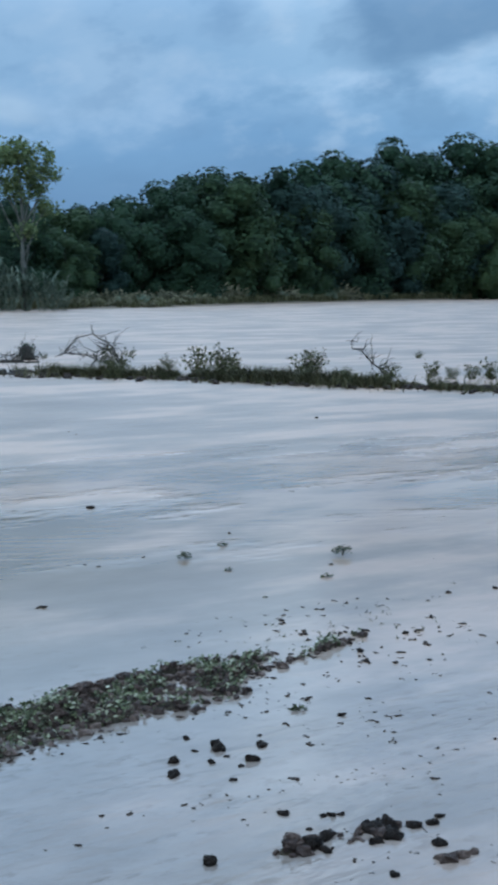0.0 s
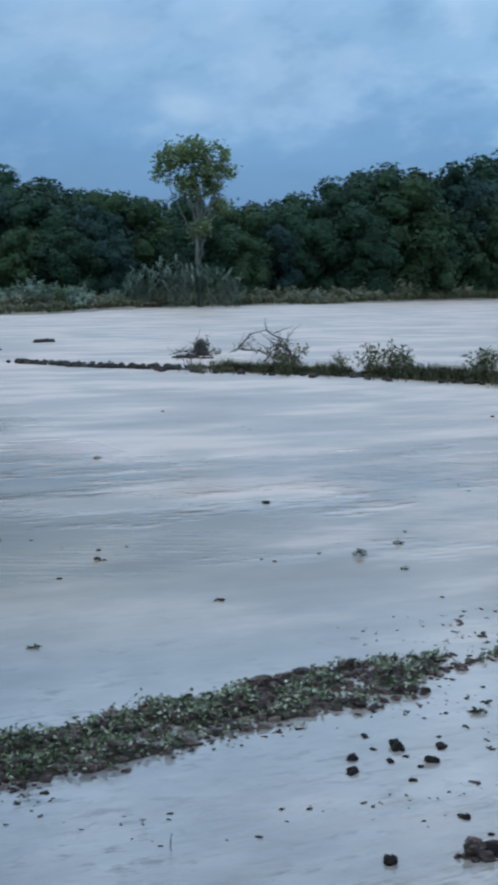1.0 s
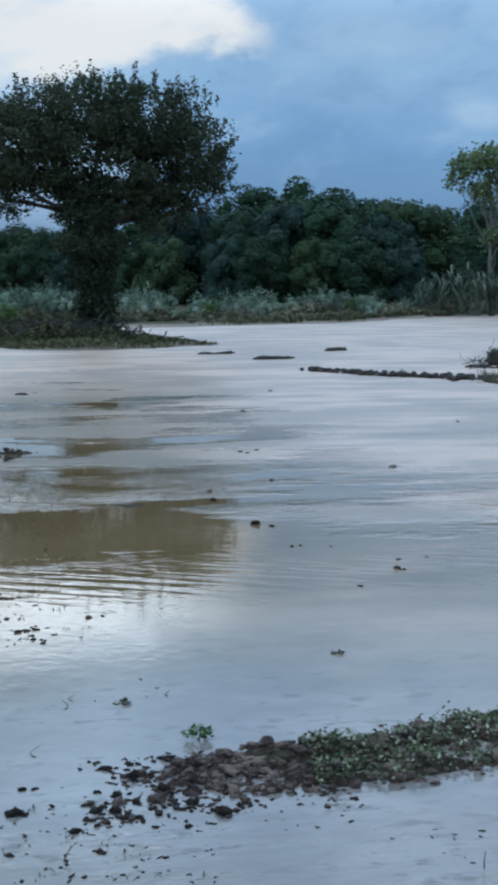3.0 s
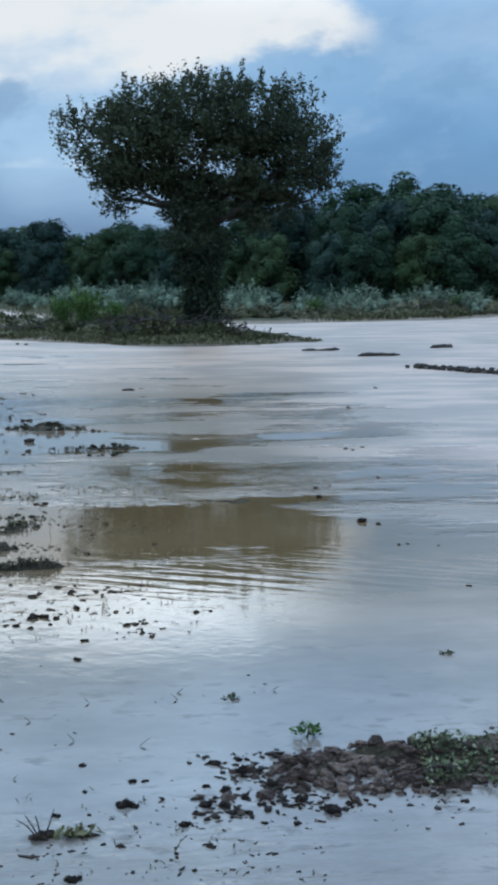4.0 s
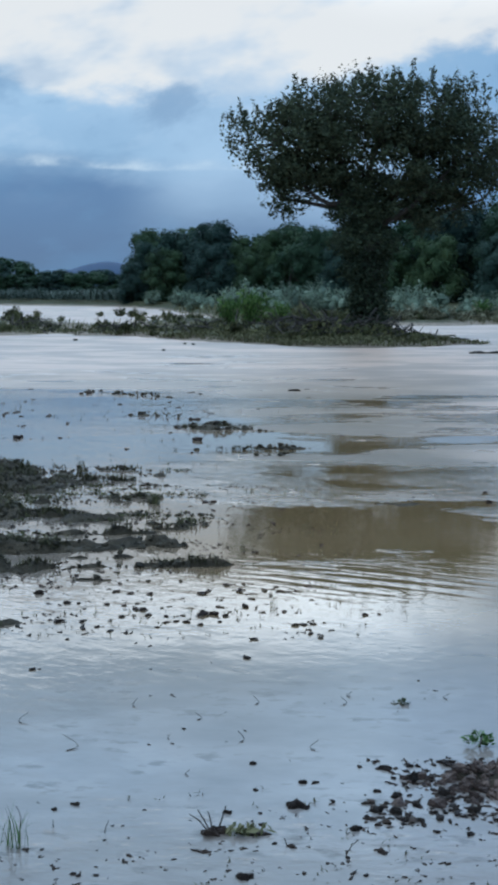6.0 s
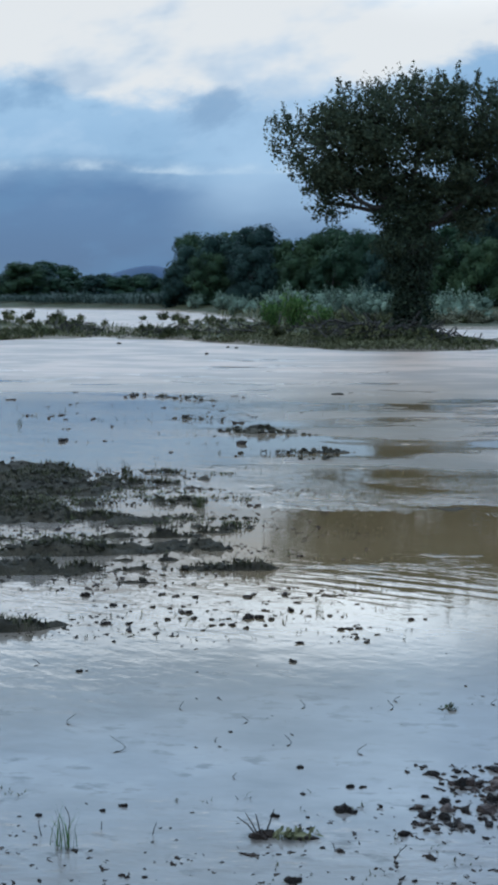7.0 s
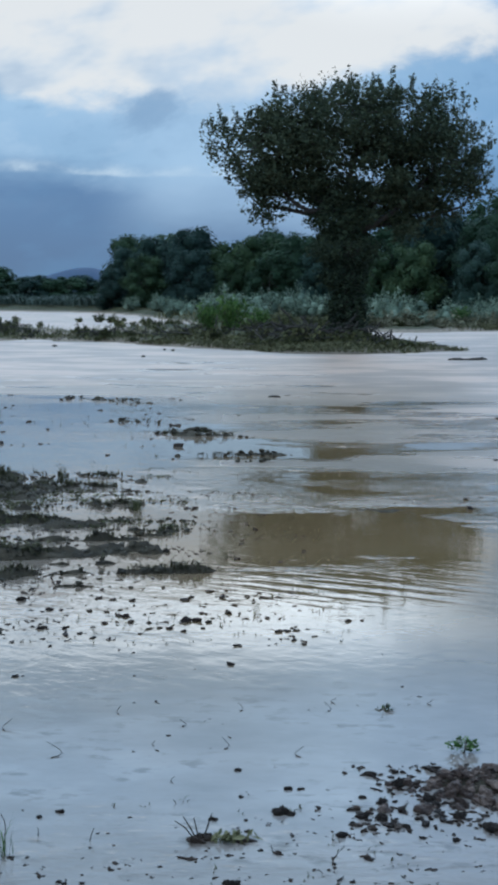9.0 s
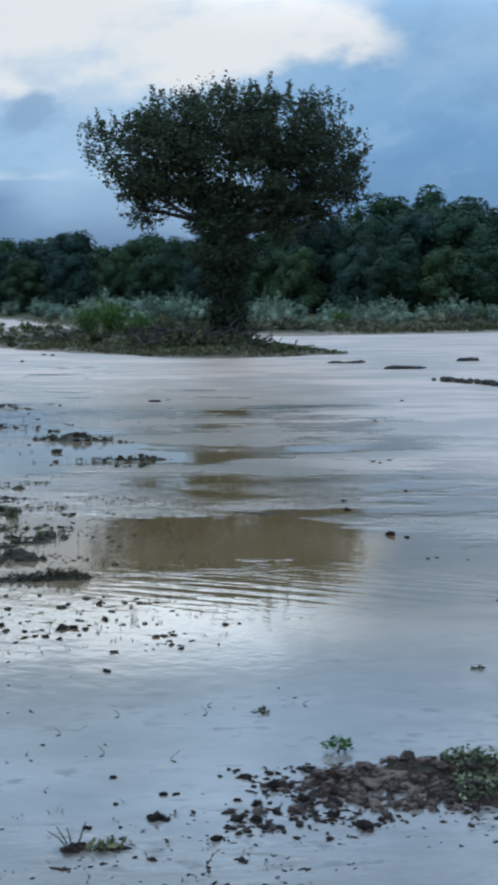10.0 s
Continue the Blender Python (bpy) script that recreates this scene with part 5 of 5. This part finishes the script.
# small lumps and drift farther out
for x, y, s in [(1.51, 8.7, 0.077), (1.6, 8.61, 0.048), (2.02, 12.63, 0.052), (2.08, 12.53, 0.052), (2.21, 12.73, 0.047), (1.99, 10.69, 0.054), (2.15, 7.41, 0.032),
        (2.34, 7.45, 0.025), (1.6, 7.9, 0.033), (1.66, 7.93, 0.026), (1.84, 7.86, 0.026), (2.75, 16.89, 0.07), (5.13, 15.04, 0.057), (3.73, 20.23, 0.065),
        (1.35, 9.73, 0.081), (1.38, 10.2, 0.047), (3.72, 8.52, 0.076), (3.01, 6.73, 0.027), (2.96, 6.81, 0.024), (2.87, 6.85, 0.02), (4.14, 7.21, 0.034),
        (8.59, 12.95, 0.063), (-3.39, 37.39, 0.152), (-3.68, 37.81, 0.137), (-3.84, 33.6, 0.137), (-7.42, 40.23, 0.166)]:
    clod(x, y, s, "small dark lump of sod awash in the flood")
# clods to the right of the strip
for x, y, s in [(2.22, 3.88, 0.073), (2.37, 3.83, 0.06), (2.27, 3.73, 0.063), (2.14, 3.78, 0.042), (1.98, 3.74, 0.057), (2.03, 3.85, 0.054), (2.17, 4.02, 0.035),
        (2.13, 3.61, 0.036), (2.14, 3.9, 0.03), (2.41, 3.92, 0.028), (2.21, 3.7, 0.029), (2.21, 3.8, 0.025)]:
    clod(x, y, s)
# and nearer to the bank
for x, y, s in [(1.78, 3.13, 0.064), (2.25, 3.22, 0.034),
        (2.13, 3.3, 0.046), (2.08, 3.08, 0.091), (2.05, 3.12, 0.062), (2.3, 3.07, 0.09), (2.32, 3.02, 0.082), (2.48, 3.02, 0.049), (2.41, 2.9, 0.048),
        (2.33, 2.99, 0.048), (2.23, 3.23, 0.03), (2.28, 3.21, 0.031), (2.14, 3.17, 0.026), (2.10, 3.03, 0.055), (2.15, 3.1, 0.06), (2.36, 3.08, 0.075), (2.26, 3.0, 0.05), (2.42, 3.03, 0.06), (2.18, 2.81, 0.046), (2.53, 3.05, 0.035), (2.79, 3.95, 0.037),
        (3.33, 4.59, 0.042), (3.36, 4.72, 0.038), (3.68, 4.73, 0.039), (4.35, 5.24, 0.041), (4.63, 5.19, 0.042)]:
    clod(x, y, s)


def on_bars(rng, bars, density, lean=0.0, spread=0.6):
    """Spots strewn over bars of silt, with the height of the ground there."""
    out = []
    for bx, by, hl, hw, turn, h in bars:
        ca, sa = math.cos(radians(turn)), math.sin(radians(turn))
        n = int(density * hl * (hw + 0.05))
        u, v = rng.normal(0, spread, n) * hl, (rng.normal(0, spread, n) + lean) * (hw + 0.04)
        out.append(np.stack([bx + u * ca - v * sa, by + u * sa + v * ca], 1))
    p = np.concatenate(out)
    return np.concatenate([p, height(p[:, 0], p[:, 1])[:, None]], 1)


def crumbs():
    """Crumbs of soil too many to count, on the strip and the silt bars."""
    rng = np.random.default_rng(310)
    for bars, density, mean, low, mat, label in [(STRIP_BARS, 9800, 0.0068, 0.005, M_STRIP, "loose crumbs of reddish brown soil on the strip"),
                                                 (FLAT_BARS, 2200, 0.0064, 0.005, M_SILT, "dark olive crumbs of soil on the silt bars"),
                                                 (FAR_BARS[:5], 700, 0.016, 0.012, M_SILT, "dark crumbs of soil on the outer silt bars")]:
        lists = []
        p = on_bars(rng, bars, density, 0.0, 0.7)
        for x, y, z in p[p[:, 2] > -0.040 + 0.034 * rng.uniform(0, 1, len(p))]:
            s = min(rng.gamma(1.2, mean * 1.6) + low * 0.7, 0.055)
            q, f = lump(rng, s, *((5, 3) if s < 0.016 else (6, 4)), 0.75, 0.25)
            lists.append(([(a + x, b + y, c + max(z, -0.004) + s * 0.15) for a, b, c in q], f))
        tagged(new("soil_crumbs", mesh_of("soil_crumbs", *joined(lists), mat)), label, "soil", kind="stuff")


crumbs()


def litter():
    """Torn leaves and seedlings lying over the strip: green, straw and white."""
    rng = np.random.default_rng(320)
    p = on_bars(rng, STRIP_BARS[1:5], 15000, 0.15)
    keep = (p[:, 2] > -0.012) & (fbm(p[:, 0] * 3.0, p[:, 1] * 3.0, 3) > -0.30 + 0.30 * (p[:, 0] < 1.35) + 0.12 * (p[:, 0] < 0.9))
    pts = p[keep] + np.stack([0 * p[keep, 0], 0 * p[keep, 0], rng.uniform(0.006, 0.036, keep.sum())], 1)
    v, f = leaves(rng, pts, 0.020, 0.5, 0.9)
    tagged(new("leaf_litter", mesh_of("leaf_litter", v, f, M_LITTER)), "torn leaves and stalks strewn over the soil strip", "leaf litter", kind="stuff")
    sel = pts[(rng.uniform(size=len(pts)) < 0.06) & (pts[:, 0] > 0.9)]
    c = np.repeat(sel, 5, 0) + rng.normal(0, 0.009, (len(sel) * 5, 3)) + [0, 0, 0.006]
    v, f = leaves(rng, c, 0.019, 0.6, 0.7)
    tagged(new("seedlings", mesh_of("seedlings", v, f, M_WEED)), "low green seedlings sprouting on the soil strip", "seedlings", kind="stuff")
    # dark moss and stubble on the silt bars farther out
    r = []
    for bx, by, hl, hw, turn, h in FLAT_BARS + FAR_BARS[:4]:
        n = int(2600 * hl * hw / 0.3)
        x, y = bx + rng.normal(0, 0.55, n) * hl, by + rng.normal(0, 0.5, n) * hw
        z = height(x, y)
        ok = (z > 0.004) & (fbm(x * 2.5, y * 2.5, 3) > 0.0)
        r.append(np.stack([x, y, z - 0.01], 1)[ok])
    v, f = blades(rng, np.concatenate(r), 0.05, 0.008, 0.8)
    tagged(new("stubble", mesh_of("stubble", v, f, M_SEDGE)), "short olive stubble on the silt bars", "stubble", kind="stuff")


litter()


def specks():
    """Bits of stalk and sod awash in the shallows, thick round the silt bars."""
    rng = np.random.default_rng(330)
    lists = []

    def scatter(n, x0, x1, y0, y1, size, patchy):
        for _ in range(n):
            x, y = rng.uniform(x0, x1), rng.uniform(y0, y1)
            if fbm(np.array([x * 1.3]), np.array([y * 2.6]), 3)[0] < patchy:
                continue
            s = min(rng.gamma(1.6, size * 0.5) + size * 0.35, size * 3)
            k, g = rng.uniform(0.7, 1.5), rng.uniform(0, 3.1)
            for j in range(int(rng.integers(2, 5))):
                v, f = lump(rng, s * rng.uniform(0.35, 0.8), 5, 3, rng.uniform(0.4, 0.9), 0.4)
                ox, oy = rng.normal(0, 0.34, 2) * s * (j > 0)
                lists.append(([((a + ox) * k * math.cos(g) - (b + oy) * math.sin(g) + x, (a + ox) * k * math.sin(g) + (b + oy) * math.cos(g) + y, c) for a, b, c in v], f))

    scatter(1300, -2.6, 0.1, 5.9, 8.8, 0.016, -0.05)
    scatter(500, -2.6, -0.2, 8.4, 10.6, 0.018, -0.02)
    scatter(160, -6.5, 0.4, 12, 21, 0.06, 0.05)
    scatter(150, -1.2, 0.35, 3.5, 4.2, 0.012, -0.05)
    scatter(230, 0.3, 3.0, 3.15, 4.0, 0.011, 0.08)
    scatter(260, 2.7, 5.2, 4.3, 5.4, 0.017, 0.04)
    scatter(120, 2.7, 5.2, 3.4, 4.3, 0.010, 0.02)
    scatter(260, 0.2, 1.7, 8.9, 10.6, 0.012, -0.05)
    scatter(190, 1.9, 3.4, 2.55, 3.5, 0.010, 0.0)
    scatter(300, 0.15, 1.05, 3.9, 4.45, 0.020, -0.08)
    scatter(320, 1.0, 2.8, 4.1, 4.8, 0.013, -0.02)
    scatter(260, -1.5, 0.6, 3.3, 4.15, 0.009, 0.0)
    scatter(60, -1.0, 1.0, 4.3, 6.2, 0.008, 0.0)
    scatter(60, 0.8, 5.5, 5.5, 14, 0.018, 0.1)
    tagged(new("flotsam", mesh_of("flotsam", *joined(lists), M_CLOD)), "scattered bits of stalk and soil awash in the shallows", "flotsam", kind="stuff")


specks()


def drowned_stalks():
    """Thin stalks and blades that break the surface, in patches round the silt bars and along the near bank."""
    rng = np.random.default_rng(335)
    roots = []
    for n, x0, x1, y0, y1, patchy in [(900, -3.0, 0.3, 5.9, 10.5, 0.05), (420, -6, 0.5, 11, 19, 0.08), (70, -1.3, 0.5, 3.3, 4.2, 0.05), (160, 2.5, 5, 4.3, 5.4, 0.05)]:
        x, y = rng.uniform(x0, x1, n), rng.uniform(y0, y1, n)
        ok = fbm(x * 1.1 + 5, y * 2.2, 3) > patchy
        roots.append(np.stack([x, y, np.full(n, -0.005)], 1)[ok])
    roots = np.concatenate(roots)
    roots = np.repeat(roots, 3, 0) + rng.normal(0, 0.012, (3 * len(roots), 3)) * [1, 1, 0]
    v, f = blades(rng, roots, 0.010 + 0.0026 * roots[:, 1], 0.0045, 1.0)
    tagged(new("drowned_stalks", mesh_of("drowned_stalks", v, f, M_SEDGE)), "short drowned stalks breaking the surface of the shallows", "stalks", kind="stuff")


drowned_stalks()


def drowned_weeds():
    """Small dark leafy tufts of weed in the slivers of water between the silt bars."""
    rng = np.random.default_rng(337)
    x, y = rng.uniform(-3.6, 0.0, 2600), rng.uniform(6.1, 11.4, 2600)
    ok = (fbm(x * 0.9 + 3, y * 2.0, 3) > 0.06 + 0.35 * np.maximum(x + 1.5, -0.15)) & (height(x, y) < 0.02)
    spot = np.stack([x, y, np.full(len(x), 0.004)], 1)[ok]
    size = rng.uniform(0.5, 1.5, len(spot))
    c = np.repeat(spot, 9, 0) + rng.normal(0, 1, (len(spot) * 9, 3)) * np.repeat(size, 9)[:, None] * [0.030, 0.018, 0.008]
    c[:, 2] = np.abs(c[:, 2])
    v, f = leaves(rng, c, 0.026, 0.5, 0.7)
    tagged(new("drowned_weeds", mesh_of("drowned_weeds", v, f, M_BRUSH)), "dark tufts of drowned weed between the silt bars", "weeds", kind="stuff")


drowned_weeds()


def seedling(x, y, size, seed, label, mat=None, flat=0.5):
    """A small leafy weed: a short stem and a rosette of leaves, standing in the water."""
    rng = np.random.default_rng(seed)
    thing = tagged(new("seedling"), label, "weed")
    thing.location = (x, y, max(-0.01, ground_at(x, y)))
    piece("stem", mesh_of("stem", *tube(wander(rng, (0, 0, -0.02), (0.1 * size, 0, size * 0.5), 4, 0.02 * size), np.linspace(0.05, 0.02, 4) * size, 5), M_TWIG), thing)
    n = 130 if size > 0.08 else 50
    g, q = rng.uniform(0, 6.28, n), np.sqrt(rng.uniform(0.02, 1, n))
    c = np.stack([q * np.cos(g) * 0.5 * size, q * np.sin(g) * 0.4 * size, size * (0.05 + 0.15 * (size > 0.08) + flat * rng.uniform(0, 1, n) * (1 - 0.6 * q))], 1)
    ax = np.stack([np.cos(g), np.sin(g), 0.4 + 0 * g], 1)
    v, f = leaves(rng, c, (0.16 if size > 0.08 else 0.26) * size, 0.5, 0.6, ax)
    piece("leaves", mesh_of("leaves", v, f, mat or M_WEED), thing)


for i, (x, y, s) in enumerate([(0.58, 4.58, 0.114), (1.33, 5.55, 0.064), (3.53, 6.67, 0.09), (3.61, 6.28, 0.06), (3.92, 6.9, 0.073), (4.39, 6.28, 0.127), (4.0, 5.86, 0.072),
        (2.68, 4.08, 0.069), (3.47, 5.64, 0.037), (3.22, 11.26, 0.074), (0.34, 5.03, 0.071), (0.91, 4.43, 0.039)]):
    seedling(x, y, s, 400 + i, "small leafy green weed standing in the shallows", M_FRESH if i == 0 else M_WEED)


def stalk(x, y, points, thick, label="thin dead stalk sticking out of the still water"):
    """A thin bent stalk through points given about its foot."""
    thing = tagged(new("stalk", mesh_of("stalk", *tube([(x + a, y + b, c) for a, b, c in points], np.linspace(thick, thick * 0.5, len(points)), 5), M_TWIG)), label, "stalk", "dead stalks")
    return thing


stalk_rng = np.random.default_rng(340)
for x, y, h in [(0.08, 3.68, 0.069), (1.24, 3.43, 0.068), (-0.39, 4.09, 0.032), (-0.95, 3.78, 0.064), (-0.89, 3.83, 0.086), (-0.79, 3.84, 0.042), (-0.63, 8.61, 0.103),
        (-0.75, 8.81, 0.073), (-0.5, 9.77, 0.062), (-0.08, 3.74, 0.044), (-0.63, 3.81, 0.056), (-1.04, 3.63, 0.044), (-0.01, 7.22, 0.073), (-2.37, 11.69, 0.076)]:
    k = stalk_rng.normal(0, 0.22, 2)
    stalk(x, y, [(k[0] * h * t + k[1] * h * t**3, 0, h * t * 1.05 - 0.02) for t in (0, 0.2, 0.4, 0.6, 0.8, 1.0)], 0.0020 + 0.0010 * h)
for i, (x, y, s) in enumerate([(-0.69, 4.96, 0.066), (-0.88, 4.5, 0.109), (-1.08, 4.76, 0.079), (0.11, 5.02, 0.071), (-0.42, 4.27, 0.037), (-0.23, 5.01, 0.066), (-0.52, 4.61, 0.035),
        (-1.41, 5.48, 0.063), (0.01, 4.53, 0.073), (-0.44, 4.82, 0.05), (0.53, 5.1, 0.043), (-0.27, 4.6, 0.079), (0.15, 5.11, 0.043)]):
    t = stalk_rng.uniform(-0.6, 0.6)
    b = stalk_rng.uniform(0.15, 0.5) * (1 if i % 2 else -1)
    stalk(x, y, [(t + b * s * math.sin(math.pi * (q + 0.1)) - t, s * 0.7 * (q - 0.4), 0.002 + 0.28 * s * q * q) for q in (0, 0.2, 0.4, 0.6, 0.8, 1.0)], 0.0019, "thin bent stalk lying across the water")


def grass_tuft(x, y, h, n, seed, label, mat):
    rng = np.random.default_rng(seed)
    r = np.stack([rng.normal(x, h * 0.16, n), rng.normal(y, h * 0.12, n), np.full(n, -0.005)], 1)
    v, f = blades(rng, r, h, 0.022 * h, 0.35)
    tagged(new("grass_tuft", mesh_of("grass_tuft", v, f, mat)), label, "grass tuft", "grass tufts")


for i, (x, y, h, n) in enumerate([(-0.87, 3.7, 0.119, 26), (-1.15, 9.54, 0.114, 60), (-2.01, 11.16, 0.134, 60), (-1.18, 9.59, 0.114, 40), (-0.42, 7.88, 0.065, 26), (-4.09, 15.37, 0.101, 24), (1.27, 13.0, 0.059, 12),
        (-0.2, 6.5, 0.066, 20)]):
    grass_tuft(x, y, h, n, 500 + i, "tuft of thin green grass rising from the water", M_FRESH if i == 0 else M_BRUSH)


def uprooted(x, y):
    """An uprooted weed: a muddy root ball, yellowed leaves and stiff stalks."""
    rng = np.random.default_rng(350)
    thing = tagged(new("uprooted_weed"), "uprooted weed with a muddy root ball and yellowed leaves", "weed")
    thing.location = (x, y, 0.0)
    piece("root_ball", mesh_of("root_ball", *lump(rng, 0.07, 11, 7, 0.6, 0.25), M_CLOD), thing)
    for a in (-0.045, -0.03, -0.012, 0.02):
        piece("stalk", mesh_of("stalk", *tube([(a * 0.3, 0, 0.0), (a, 0.01, 0.035), (a * 1.7, 0.02, rng.uniform(0.05, 0.08))], (0.003, 0.0025, 0.0015), 4), M_TWIG), thing)
    c = np.array([0.085, -0.005, 0.012]) + rng.normal(0, 1, (60, 3)) * [0.035, 0.014, 0.006]
    v, f = leaves(rng, c, 0.035, 0.4, 0.8)
    piece("leaves", mesh_of("leaves", v, f, M_GRASS), thing)
    v, f = lump(rng, 0.05, 9, 5, 0.4, 0.25)
    piece("sod", mesh_of("sod", [(a * 1.4 + 0.135, b, c) for a, b, c in v], f, M_CLOD), thing)


uprooted(-0.30, 3.82)
